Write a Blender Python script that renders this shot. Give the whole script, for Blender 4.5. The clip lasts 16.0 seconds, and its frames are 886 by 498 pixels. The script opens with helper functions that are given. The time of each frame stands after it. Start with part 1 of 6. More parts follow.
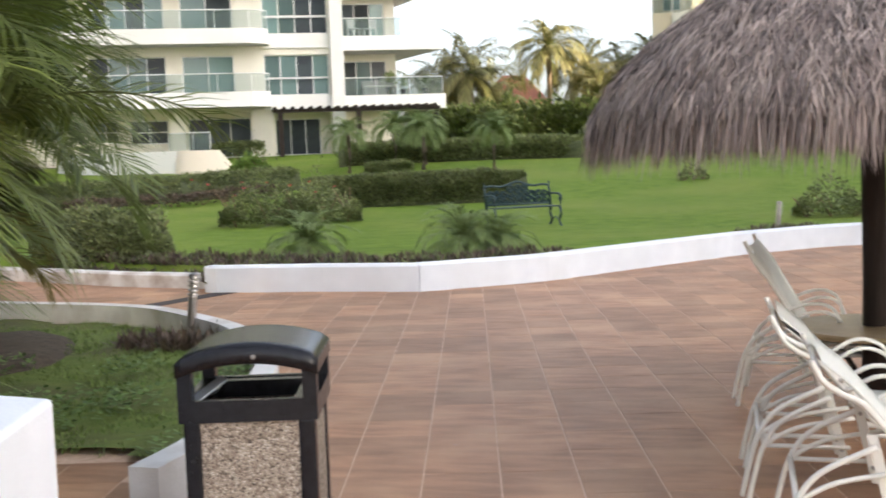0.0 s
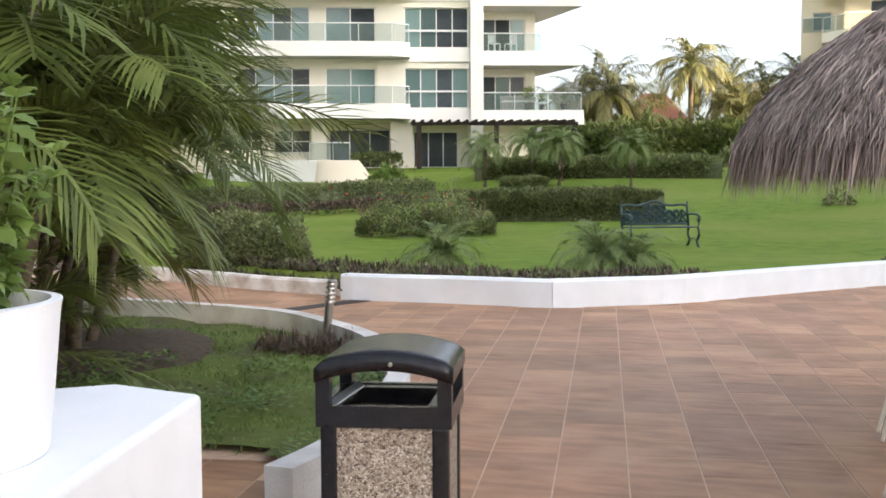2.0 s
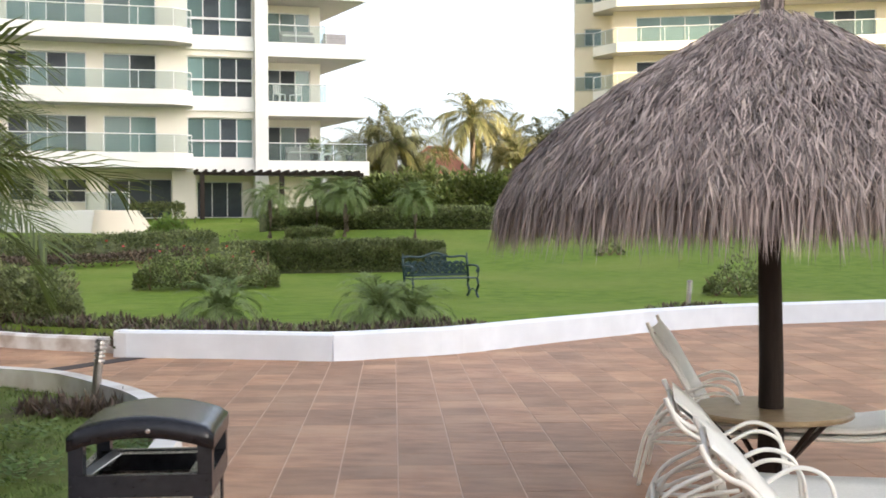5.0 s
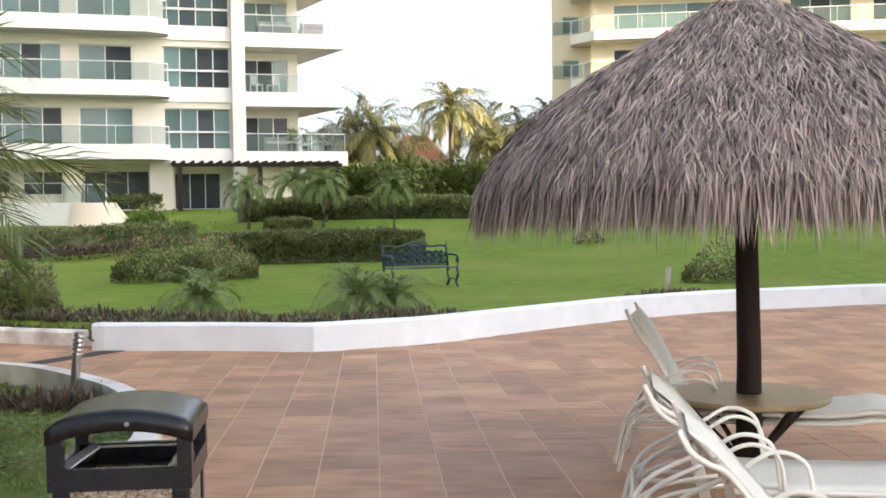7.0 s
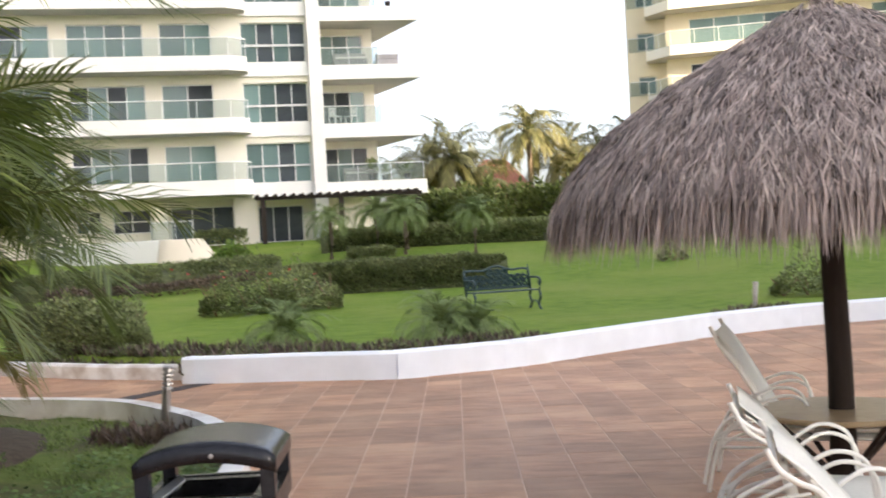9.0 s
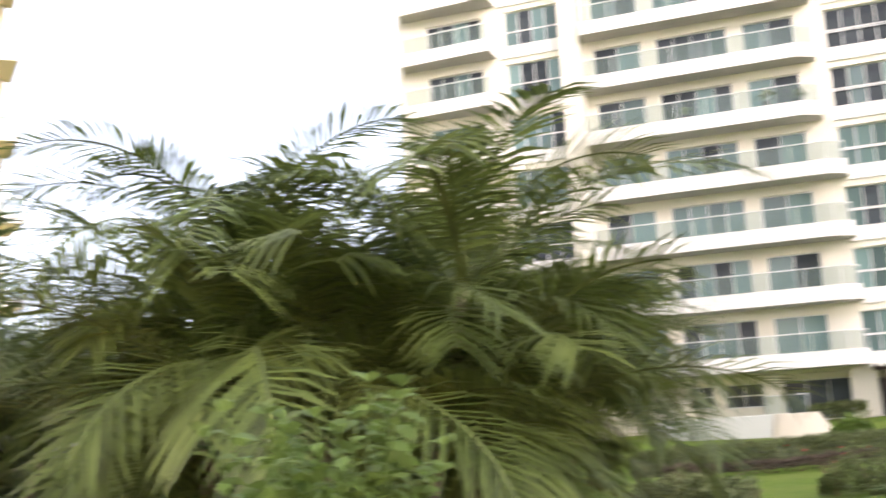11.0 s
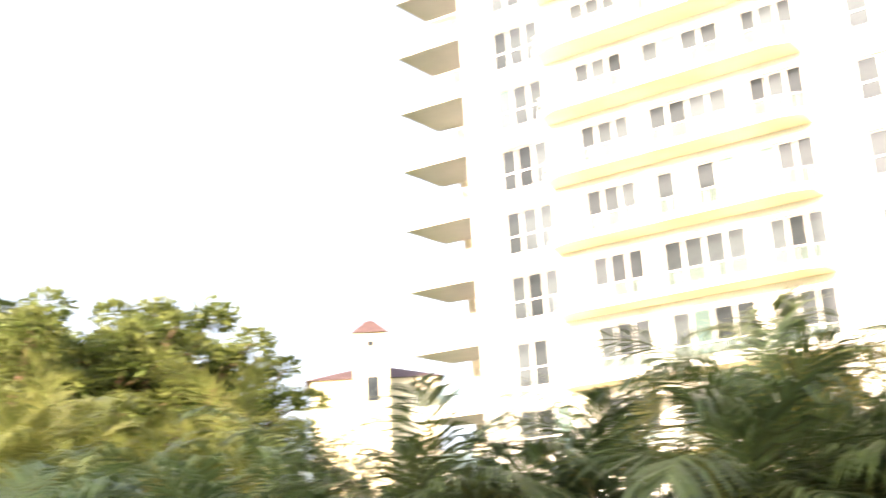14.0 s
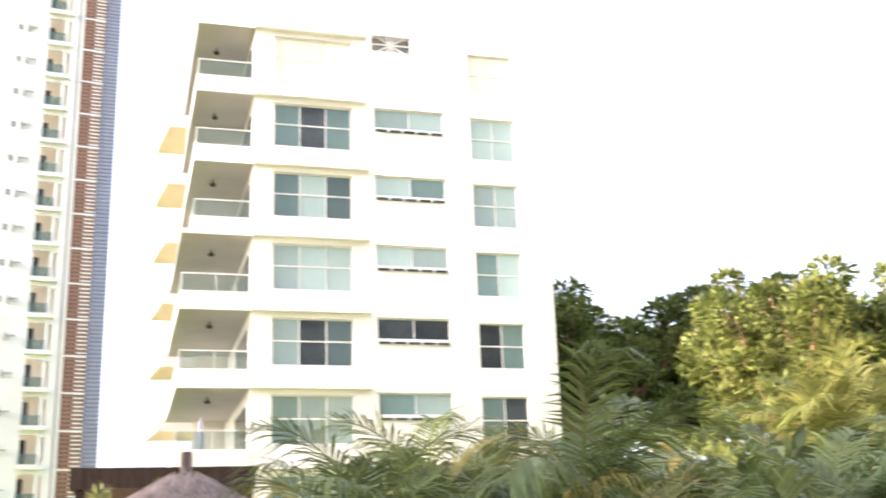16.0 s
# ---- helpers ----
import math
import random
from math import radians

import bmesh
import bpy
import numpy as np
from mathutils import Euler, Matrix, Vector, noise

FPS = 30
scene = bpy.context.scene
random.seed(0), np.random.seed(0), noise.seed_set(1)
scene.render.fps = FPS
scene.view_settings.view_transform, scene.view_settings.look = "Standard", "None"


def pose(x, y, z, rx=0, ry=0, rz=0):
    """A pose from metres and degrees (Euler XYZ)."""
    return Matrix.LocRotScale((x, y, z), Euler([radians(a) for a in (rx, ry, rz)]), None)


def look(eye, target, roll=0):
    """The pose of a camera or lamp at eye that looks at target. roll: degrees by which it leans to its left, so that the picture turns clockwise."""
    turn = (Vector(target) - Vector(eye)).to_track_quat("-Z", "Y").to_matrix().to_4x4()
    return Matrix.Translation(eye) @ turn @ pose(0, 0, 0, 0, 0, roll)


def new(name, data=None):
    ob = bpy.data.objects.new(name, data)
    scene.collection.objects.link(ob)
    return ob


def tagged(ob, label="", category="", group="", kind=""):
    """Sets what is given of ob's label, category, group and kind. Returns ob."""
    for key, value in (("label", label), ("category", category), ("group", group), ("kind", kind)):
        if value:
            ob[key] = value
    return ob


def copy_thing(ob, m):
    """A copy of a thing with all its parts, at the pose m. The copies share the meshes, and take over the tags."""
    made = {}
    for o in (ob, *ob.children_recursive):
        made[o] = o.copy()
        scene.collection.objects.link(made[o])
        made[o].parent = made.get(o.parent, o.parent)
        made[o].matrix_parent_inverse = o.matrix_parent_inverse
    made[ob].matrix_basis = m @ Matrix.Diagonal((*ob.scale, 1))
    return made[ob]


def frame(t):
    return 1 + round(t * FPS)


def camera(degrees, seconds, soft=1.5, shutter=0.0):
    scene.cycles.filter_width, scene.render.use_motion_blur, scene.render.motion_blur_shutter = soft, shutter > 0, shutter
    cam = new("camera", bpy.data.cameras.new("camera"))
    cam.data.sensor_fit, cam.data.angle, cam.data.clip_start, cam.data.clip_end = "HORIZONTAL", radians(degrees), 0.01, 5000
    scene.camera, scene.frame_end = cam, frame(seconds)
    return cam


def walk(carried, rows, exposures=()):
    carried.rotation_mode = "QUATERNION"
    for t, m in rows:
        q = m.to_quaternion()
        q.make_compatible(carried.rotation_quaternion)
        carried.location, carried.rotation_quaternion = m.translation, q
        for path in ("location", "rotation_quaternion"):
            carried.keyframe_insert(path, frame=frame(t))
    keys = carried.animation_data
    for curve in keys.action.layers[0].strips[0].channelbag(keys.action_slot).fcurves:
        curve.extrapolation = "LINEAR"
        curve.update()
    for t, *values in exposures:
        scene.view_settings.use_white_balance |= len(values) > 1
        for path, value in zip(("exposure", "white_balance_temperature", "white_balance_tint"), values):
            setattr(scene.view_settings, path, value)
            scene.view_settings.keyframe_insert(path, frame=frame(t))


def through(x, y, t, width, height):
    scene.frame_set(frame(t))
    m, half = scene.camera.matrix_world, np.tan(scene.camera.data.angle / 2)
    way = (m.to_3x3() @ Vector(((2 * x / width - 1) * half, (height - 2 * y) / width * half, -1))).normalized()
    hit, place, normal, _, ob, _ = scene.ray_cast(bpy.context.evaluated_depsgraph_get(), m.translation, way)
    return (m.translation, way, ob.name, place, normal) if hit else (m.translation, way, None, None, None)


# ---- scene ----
cam = camera(44.00, 16.0, 1.65, 0.4)
PATH = [
    (0, -0.085, 0.047, 1.625, 85.31, 2.01, 11.21),
    (0.5, -0.101, 0.029, 1.623, 86.05, 1.32, 15.49),
    (1, -0.120, 0.031, 1.626, 86.18, 0.53, 17.41),
    (1.5, -0.121, 0.030, 1.621, 86.09, 0.46, 17.92),
    (2, -0.112, 0.027, 1.624, 86.22, 0.25, 18.23),
    (2.5, -0.093, 0.021, 1.634, 86.38, 0.03, 17.11),
    (3, -0.076, 0.026, 1.667, 87.78, -0.17, 15.33),
    (3.5, -0.050, 0.012, 1.675, 88.85, 0.70, 12.83),
    (4, -0.031, -0.001, 1.673, 89.29, 0.64, 11.31),
    (4.5, -0.010, 0.006, 1.673, 89.14, 0.39, 8.77),
    (5, 0.000, -0.000, 1.672, 88.77, 0.19, 7.20),
    (5.2, -0.001, -0.006, 1.665, 88.76, 0.07, 6.65),
    (7.5, 0.007, 0.008, 1.673, 88.13, 0.80, 6.18),
    (8, 0.002, 0.017, 1.671, 88.36, 1.17, 6.57),
    (8.2, 0.008, 0.005, 1.671, 88.40, 1.33, 6.63),
    (10.3, 0.064, 0.160, 1.669, 97.97, 3.10, 27.43),
    (10.5, 0.062, 0.208, 1.673, 99.69, 2.22, 30.93),
    (11, 0.014, 0.176, 1.678, 100.37, 3.20, 41.60),
    (11.5, 0.004, 0.123, 1.663, 101.31, 3.95, 55.32),
    (12, 0.035, 0.104, 1.673, 103.99, 5.75, 66.28),
    (12.5, 0.069, 0.069, 1.681, 105.94, 5.14, 74.05),
    (13, 0.045, 0.035, 1.691, 107.00, 4.21, 78.63),
    (13.5, 0.004, -0.005, 1.694, 106.70, 3.72, 85.54),
    (14, 0.023, -0.026, 1.672, 106.08, 3.21, 98.19),
    (14.5, -0.008, -0.030, 1.670, 106.39, 2.65, 111.22),
    (14.8, -0.011, -0.027, 1.672, 106.45, 2.45, 119.6),
    (15, -0.013, -0.025, 1.674, 105.90, 3.04, 124.26),
    (15.5, 0.024, -0.008, 1.674, 105.51, 2.10, 131.30),
    (16, 0.061, -0.008, 1.674, 106.22, 1.91, 138.19),
]
walk(cam, [(t, pose(x, y, z, rx, ry, rz)) for t, x, y, z, rx, ry, rz in PATH],
     [(0.0, 1.88, 6350, 13), (8.2, 1.9, 6330, 13), (10.3, 1.88, 6450, 20), (11.0, 2.0, 6450, 20), (12.0, 2.45, 6600, 16), (13.5, 2.45, 6600, 16), (14.5, 2.35, 6350, 20), (16.0, 2.4, 6350, 20)])

# ---- world and sun: low warm sun from behind, most of the garden in the shade of added unseen blocks ----
SUN = Vector((0.906, -0.423, 0.0)).normalized()
EL = radians(13)
world = bpy.data.worlds.new("sky")
scene.world = world
world.use_nodes = True
wn = world.node_tree.nodes
sky = wn.new("ShaderNodeTexSky")
sky.sky_type, sky.sun_disc = "NISHITA", False
sky.sun_elevation, sky.sun_rotation = EL, math.atan2(SUN.x, SUN.y)
sky.dust_density, sky.air_density, sky.ozone_density = 4.0, 0.8, 1.0
wn["Background"].inputs["Strength"].default_value = 0.15
haze = wn.new("ShaderNodeHueSaturation")
haze.inputs["Saturation"].default_value, haze.inputs["Value"].default_value = 0.5, 1.2
world.node_tree.links.new(sky.outputs[0], haze.inputs["Color"])
world.node_tree.links.new(haze.outputs[0], wn["Background"].inputs["Color"])
sun = new("sun", bpy.data.lights.new("sun", "SUN"))
sun.data.energy, sun.data.angle, sun.data.color = 3.9, radians(0.6), (1.0, 0.78, 0.5)
sun.matrix_world = look((0, 0, 60), Vector((0, 0, 60)) - Vector((SUN.x * math.cos(EL), SUN.y * math.cos(EL), math.sin(EL))))


# ---- materials ----
def material(name, c1, c2=None, scale=6.0, rough=0.7, bump=0.0, bscale=40.0, metal=0.0, stain=None, sscale=0.8,
             per_object=0.0, per_island=0.0, through=0.0, spec=0.5, stretch=(1, 1, 1), laid=False):
    """Two colours mixed by fine noise, a slow stain over them, bump, and a small change from piece to piece."""
    m = bpy.data.materials.new(name)
    m.use_nodes = True
    n, l = m.node_tree.nodes, m.node_tree.links
    b = n["Principled BSDF"]
    b.inputs["Roughness"].default_value, b.inputs["Metallic"].default_value = rough, metal
    b.inputs["Specular IOR Level"].default_value = spec
    tex = n.new("ShaderNodeTexCoord")
    mp = n.new("ShaderNodeMapping")
    mp.inputs["Scale"].default_value = stretch
    place = n.new("ShaderNodeNewGeometry").outputs["Position"] if laid else tex.outputs["Object"]
    l.new(place, mp.inputs["Vector"])
    no = n.new("ShaderNodeTexNoise")
    no.inputs["Scale"].default_value, no.inputs["Detail"].default_value = scale, 6.0
    l.new(mp.outputs[0], no.inputs["Vector"])
    ramp = n.new("ShaderNodeValToRGB")
    c2 = c2 or tuple(v * 0.85 for v in c1)
    ramp.color_ramp.elements[0].position, ramp.color_ramp.elements[1].position = 0.35, 0.65
    ramp.color_ramp.elements[0].color, ramp.color_ramp.elements[1].color = (*c1, 1), (*c2, 1)
    l.new(no.outputs["Fac"], ramp.inputs["Fac"])
    col = ramp.outputs["Color"]
    if stain:
        ns = n.new("ShaderNodeTexNoise")
        ns.inputs["Scale"].default_value, ns.inputs["Detail"].default_value = sscale, 5.0
        l.new(place, ns.inputs["Vector"])
        rs = n.new("ShaderNodeMapRange")
        rs.inputs["From Min"].default_value, rs.inputs["From Max"].default_value = 0.45, 0.75
        l.new(ns.outputs["Fac"], rs.inputs["Value"])
        mx = n.new("ShaderNodeMix")
        mx.data_type = "RGBA"
        l.new(rs.outputs[0], mx.inputs["Factor"])
        l.new(col, mx.inputs["A"])
        mx.inputs["B"].default_value = (*stain, 1)
        col = mx.outputs["Result"]
    for amount, node, out in ((per_object, "ShaderNodeObjectInfo", "Random"), (per_island, "ShaderNodeNewGeometry", "Random Per Island")):
        if amount:
            oi = n.new(node)
            mr = n.new("ShaderNodeMapRange")
            mr.inputs["To Min"].default_value, mr.inputs["To Max"].default_value = 1 - amount, 1 + amount
            l.new(oi.outputs[out], mr.inputs["Value"])
            hs = n.new("ShaderNodeHueSaturation")
            l.new(mr.outputs[0], hs.inputs["Value"])
            l.new(col, hs.inputs["Color"])
            col = hs.outputs["Color"]
    l.new(col, b.inputs["Base Color"])
    if bump:
        nb = n.new("ShaderNodeTexNoise")
        nb.inputs["Scale"].default_value, nb.inputs["Detail"].default_value = bscale, 4.0
        l.new(mp.outputs[0], nb.inputs["Vector"])
        bp = n.new("ShaderNodeBump")
        bp.inputs["Strength"].default_value, bp.inputs["Distance"].default_value = bump, 0.02
        l.new(nb.outputs["Fac"], bp.inputs["Height"])
        l.new(bp.outputs[0], b.inputs["Normal"])
    if through:
        tr = n.new("ShaderNodeBsdfTranslucent")
        l.new(col, tr.inputs["Color"])
        ms = n.new("ShaderNodeMixShader")
        ms.inputs["Fac"].default_value = through
        l.new(b.outputs[0], ms.inputs[1])
        l.new(tr.outputs[0], ms.inputs[2])
        l.new(ms.outputs[0], n["Material Output"].inputs["Surface"])
    return m


def clear_glass(name, tint, amount):
    m = bpy.data.materials.new(name)
    m.use_nodes = True
    n, l = m.node_tree.nodes, m.node_tree.links
    b = n["Principled BSDF"]
    b.inputs["Base Color"].default_value, b.inputs["Roughness"].default_value = (*tint, 1), 0.03
    t = n.new("ShaderNodeBsdfTransparent")
    t.inputs["Color"].default_value = (*[0.5 + 0.5 * v for v in tint], 1)
    ms = n.new("ShaderNodeMixShader")
    ms.inputs["Fac"].default_value = amount
    l.new(t.outputs[0], ms.inputs[1])
    l.new(b.outputs[0], ms.inputs[2])
    l.new(ms.outputs[0], n["Material Output"].inputs["Surface"])
    return m


M_LAWN = material("lawn_grass", (0.11, 0.185, 0.017), (0.17, 0.255, 0.03), 3.0, 0.85, 0.8, 90.0, stain=(0.21, 0.26, 0.05), sscale=0.25, spec=0.2)
M_ROUGH = material("rough_grass", (0.12, 0.175, 0.04), (0.165, 0.21, 0.055), 9.0, 0.9, 0.8, 60.0, stain=(0.10, 0.085, 0.05), sscale=0.9, spec=0.2)
M_SOIL = material("soil", (0.06, 0.045, 0.032), (0.11, 0.085, 0.06), 14.0, 0.95, 0.9, 60.0)
M_TILE = material("terracotta_stone_tile", (0.43, 0.236, 0.132), (0.285, 0.148, 0.08), 4.0, 0.55, 0.25, 60.0, stain=(0.48, 0.285, 0.165), sscale=1.3,
                  per_object=0.2, stretch=(0.7, 2.6, 1), laid=True)
M_TILE_FAR = material("terracotta_stone_tile_far", (0.43, 0.236, 0.132), (0.285, 0.148, 0.08), 4.0, 0.55, 0.25, 60.0, stain=(0.48, 0.285, 0.165), sscale=1.3,
                      per_island=0.2, stretch=(0.7, 2.6, 1), laid=True)
M_GROUT = material("grout", (0.68, 0.50, 0.37), (0.56, 0.39, 0.28), 20.0, 0.9, 0.3)
M_WHITE = material("white_stucco", (0.84, 0.875, 0.92), (0.79, 0.825, 0.875), 4.0, 0.8, 0.15, 70.0, stain=(0.74, 0.77, 0.80), sscale=1.2)
M_WHITE_DIRTY = material("stained_white_stucco", (0.80, 0.79, 0.77), (0.66, 0.63, 0.59), 3.0, 0.85, 0.25, 60.0, stain=(0.40, 0.33, 0.28), sscale=3.0)
M_KERB = material("painted_kerb", (0.82, 0.82, 0.81), (0.72, 0.71, 0.69), 3.0, 0.85, 0.25, 60.0, stain=(0.50, 0.47, 0.43), sscale=2.2)
M_FACADE = material("white_facade", (0.80, 0.79, 0.77), (0.76, 0.75, 0.72), 0.7, 0.8, 0.05, 20.0, stain=(0.72, 0.70, 0.66), sscale=0.15)
M_CREAM = material("cream_facade", (0.76, 0.68, 0.52), (0.70, 0.62, 0.47), 0.7, 0.8, 0.05, 20.0, stain=(0.66, 0.58, 0.44), sscale=0.2)
M_PALE = material("pale_cream_facade", (0.78, 0.74, 0.65), (0.73, 0.69, 0.60), 0.7, 0.8, 0.05, 20.0, stain=(0.70, 0.65, 0.55), sscale=0.2)
# grey plaster of balcony undersides, darkened by the shade put into its colour
M_SOFFIT = material("shaded_soffit_plaster", (0.45, 0.42, 0.39), (0.41, 0.385, 0.36), 0.8, 0.85)
# ochre undersides: warm light bounced off the facade is part of the colour
M_SOFFIT_WARM = material("warm_lit_soffit", (0.82, 0.66, 0.44), (0.77, 0.61, 0.40), 0.8, 0.8)
M_PALE_TEAL = material("pale_teal_pane", (0.36, 0.46, 0.44), (0.24, 0.33, 0.33), 0.5, 0.06, per_object=0.35, stretch=(1, 1, 0.3))
# cream panes for the top floor: sunlight washing them out, as a colour
M_WASHED_PANE = material("sun_washed_pane", (0.80, 0.77, 0.66), (0.74, 0.70, 0.58), 0.5, 0.3, per_object=0.1, stretch=(6, 6, 0.2))
M_GREYPANEL = material("grey_vent_panel", (0.34, 0.32, 0.32), None, 3.0, 0.6)
M_TEAL = material("teal_tinted_pane", (0.14, 0.215, 0.205), (0.07, 0.115, 0.12), 0.5, 0.06, per_object=0.45, stretch=(1, 1, 0.3))
M_DARKPANE = material("dark_pane", (0.035, 0.042, 0.05), (0.065, 0.078, 0.085), 0.8, 0.05, per_object=0.5, spec=0.15)
M_FRAME = material("white_frame", (0.78, 0.78, 0.77), None, 3.0, 0.4)
M_RAILGLASS = clear_glass("railing_glass", (0.30, 0.40, 0.38), 0.22)
M_DARKWOOD = material("dark_timber", (0.02, 0.014, 0.011), (0.035, 0.025, 0.02), 12.0, 0.75, 0.4, 40.0, spec=0.2, stretch=(1, 1, 0.15))
M_TRUNK = material("palm_trunk", (0.24, 0.19, 0.14), (0.15, 0.115, 0.085), 8.0, 0.9, 0.8, 20.0, stretch=(1, 1, 3))
M_STALK = material("palm_stalk", (0.13, 0.16, 0.035), (0.09, 0.12, 0.03), 5.0, 0.6)
M_FROND = material("palm_frond", (0.105, 0.145, 0.034), (0.165, 0.205, 0.05), 1.5, 0.45, per_island=0.4, per_object=0.2, through=0.36)
# greyer frond for the palm row, with its bluish sky shade in the colour
M_FROND_ROW = material("shaded_grey_frond", (0.088, 0.128, 0.042), (0.14, 0.178, 0.06), 1.5, 0.42, per_island=0.4, per_object=0.3, through=0.35)
# yellowish palms, their leaf colour also carrying the low sun
M_FROND_SUNLIT = material("sunlit_yellow_frond", (0.15, 0.175, 0.045), (0.22, 0.23, 0.07), 1.5, 0.5, per_island=0.35, per_object=0.2, through=0.4)
# coconut fronds in olive-gold: the warm sunlight on them is in the colour
M_COCO_SUNLIT = material("warm_lit_frond", (0.145, 0.145, 0.055), (0.215, 0.2, 0.085), 1.5, 0.5, per_island=0.4, per_object=0.25, through=0.3)
# dry yellow leaves; in the palm row also the colour of sunlit fronds
M_FROND_DRY_LIT = material("yellow_frond", (0.23, 0.22, 0.06), (0.31, 0.26, 0.08), 2.0, 0.6, per_island=0.3, through=0.35)
M_HEDGE = material("hedge_leaf", (0.14, 0.175, 0.06), (0.21, 0.235, 0.095), 2.0, 0.55, per_island=0.5, per_object=0.15, through=0.25)
# dark green for hedge cores: the shade between the leaves as a colour
M_HEDGE_SHADE = material("shade_core", (0.05, 0.06, 0.024), (0.10, 0.115, 0.045), 9.0, 0.9, 0.9, 25.0)
M_RUST = material("bronze_leaf", (0.085, 0.055, 0.042), (0.13, 0.095, 0.065), 2.0, 0.6, per_island=0.5, through=0.2)
M_LIME = material("lime_leaf", (0.15, 0.24, 0.05), (0.23, 0.32, 0.08), 4.0, 0.45, per_island=0.25, through=0.4)
M_TREE = material("tree_leaf", (0.095, 0.135, 0.03), (0.19, 0.215, 0.06), 0.6, 0.6, per_island=0.45, through=0.3)
M_BARK = material("tree_bark", (0.30, 0.19, 0.12), (0.20, 0.13, 0.09), 4.0, 0.9, 0.6, 10.0)
M_FLOWER = material("red_flower", (0.55, 0.03, 0.05), (0.65, 0.08, 0.06), 4.0, 0.5)
M_THATCH = material("dry_thatch", (0.245, 0.195, 0.178), (0.37, 0.305, 0.275), 6.0, 0.9, per_island=0.6, stretch=(1, 1, 0.4))
M_THATCH_IN = material("dark_inner_thatch", (0.10, 0.075, 0.06), (0.15, 0.11, 0.085), 9.0, 0.95)
M_BLACK = material("black_moulded_plastic", (0.009, 0.009, 0.011), (0.013, 0.013, 0.016), 30.0, 0.2, 0.1, 160.0, spec=0.35)
M_LINER = material("grey_plastic_liner", (0.30, 0.33, 0.37), (0.36, 0.39, 0.43), 9.0, 0.35)
M_STEEL = material("brushed_steel", (0.42, 0.40, 0.37), (0.34, 0.32, 0.30), 30.0, 0.35, 0.1, 90.0, metal=0.9, stretch=(1, 1, 0.1))
M_IRON = material("green_black_iron", (0.018, 0.045, 0.05), (0.03, 0.06, 0.065), 30.0, 0.45, 0.2, 60.0)
M_TUBE = material("cream_powder_coat", (0.80, 0.77, 0.70), (0.75, 0.72, 0.65), 7.0, 0.35)
M_SLING = material("cream_sling_mesh", (0.80, 0.79, 0.72), (0.74, 0.73, 0.66), 60.0, 0.75, 0.3, 300.0)
M_TABLE = material("tan_laminate", (0.30, 0.22, 0.12), (0.24, 0.17, 0.09), 18.0, 0.35, 0.1, 60.0, stain=(0.36, 0.28, 0.17), sscale=3.0)
M_ROOF = material("clay_roof_tile", (0.42, 0.16, 0.10), (0.32, 0.12, 0.08), 5.0, 0.8, 0.4, 10.0)
M_GREYROOF = material("grey_brown_roof", (0.05, 0.035, 0.032), (0.035, 0.028, 0.026), 3.0, 0.8)
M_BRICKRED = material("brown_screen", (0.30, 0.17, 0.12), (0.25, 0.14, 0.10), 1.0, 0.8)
M_SLOT = material("dark_brown_slot", (0.16, 0.085, 0.07), None, 2.0, 0.85)
M_FIN = material("slate_fin", (0.24, 0.25, 0.34), None, 2.0, 0.6)
M_VILLAROOF = material("red_brown_roof", (0.10, 0.055, 0.05), (0.07, 0.042, 0.04), 2.0, 0.8, 0.4, 6.0)
# blue-grey of the far cladding, paled by distance haze in the colour
M_HAZE_BLUE = material("hazed_blue_grey", (0.36, 0.37, 0.47), (0.31, 0.33, 0.43), 0.5, 0.5)


def pebble_material():
    m = material("exposed_pebble", (0.45, 0.36, 0.27), (0.2, 0.15, 0.11), 60.0, 0.7)
    n, l = m.node_tree.nodes, m.node_tree.links
    v = n.new("ShaderNodeTexVoronoi")
    v.inputs["Scale"].default_value = 130.0
    tc = n.new("ShaderNodeTexCoord")
    l.new(tc.outputs["Object"], v.inputs["Vector"])
    r = n.new("ShaderNodeValToRGB")
    e = r.color_ramp.elements
    e[0].position, e[0].color = 0.0, (0.06, 0.045, 0.035, 1)
    e[1].position, e[1].color = 1.0, (0.58, 0.52, 0.45, 1)
    for p, c in ((0.3, (0.26, 0.21, 0.165, 1)), (0.55, (0.42, 0.36, 0.29, 1)), (0.75, (0.24, 0.19, 0.15, 1))):
        k = e.new(p)
        k.color = c
    sp = n.new("ShaderNodeSeparateColor")
    l.new(v.outputs["Color"], sp.inputs[0])
    l.new(sp.outputs[0], r.inputs["Fac"])
    b = n["Principled BSDF"]
    l.new(r.outputs["Color"], b.inputs["Base Color"])
    bp = n.new("ShaderNodeBump")
    bp.invert = True
    bp.inputs["Strength"].default_value, bp.inputs["Distance"].default_value = 0.8, 0.006
    l.new(v.outputs["Distance"], bp.inputs["Height"])
    l.new(bp.outputs[0], b.inputs["Normal"])
    return m


M_PEBBLE = pebble_material()


# ---- mesh helpers ----
def mesh(bm, name, mats, smooth=False):
    me = bpy.data.meshes.new(name)
    bm.to_mesh(me)
    bm.free()
    for m in (mats if isinstance(mats, (list, tuple)) else [mats]):
        me.materials.append(m)
    if smooth:
        me.polygons.foreach_set("use_smooth", [True] * len(me.polygons))
    return me


def part(name, bm, mats, parent=None, label="", smooth=False):
    """A bmesh as one mesh object, under a thing or a part."""
    ob = new(name, mesh(bm, name, mats, smooth))
    ob.parent = parent
    if label:
        ob["label"] = label
    return ob


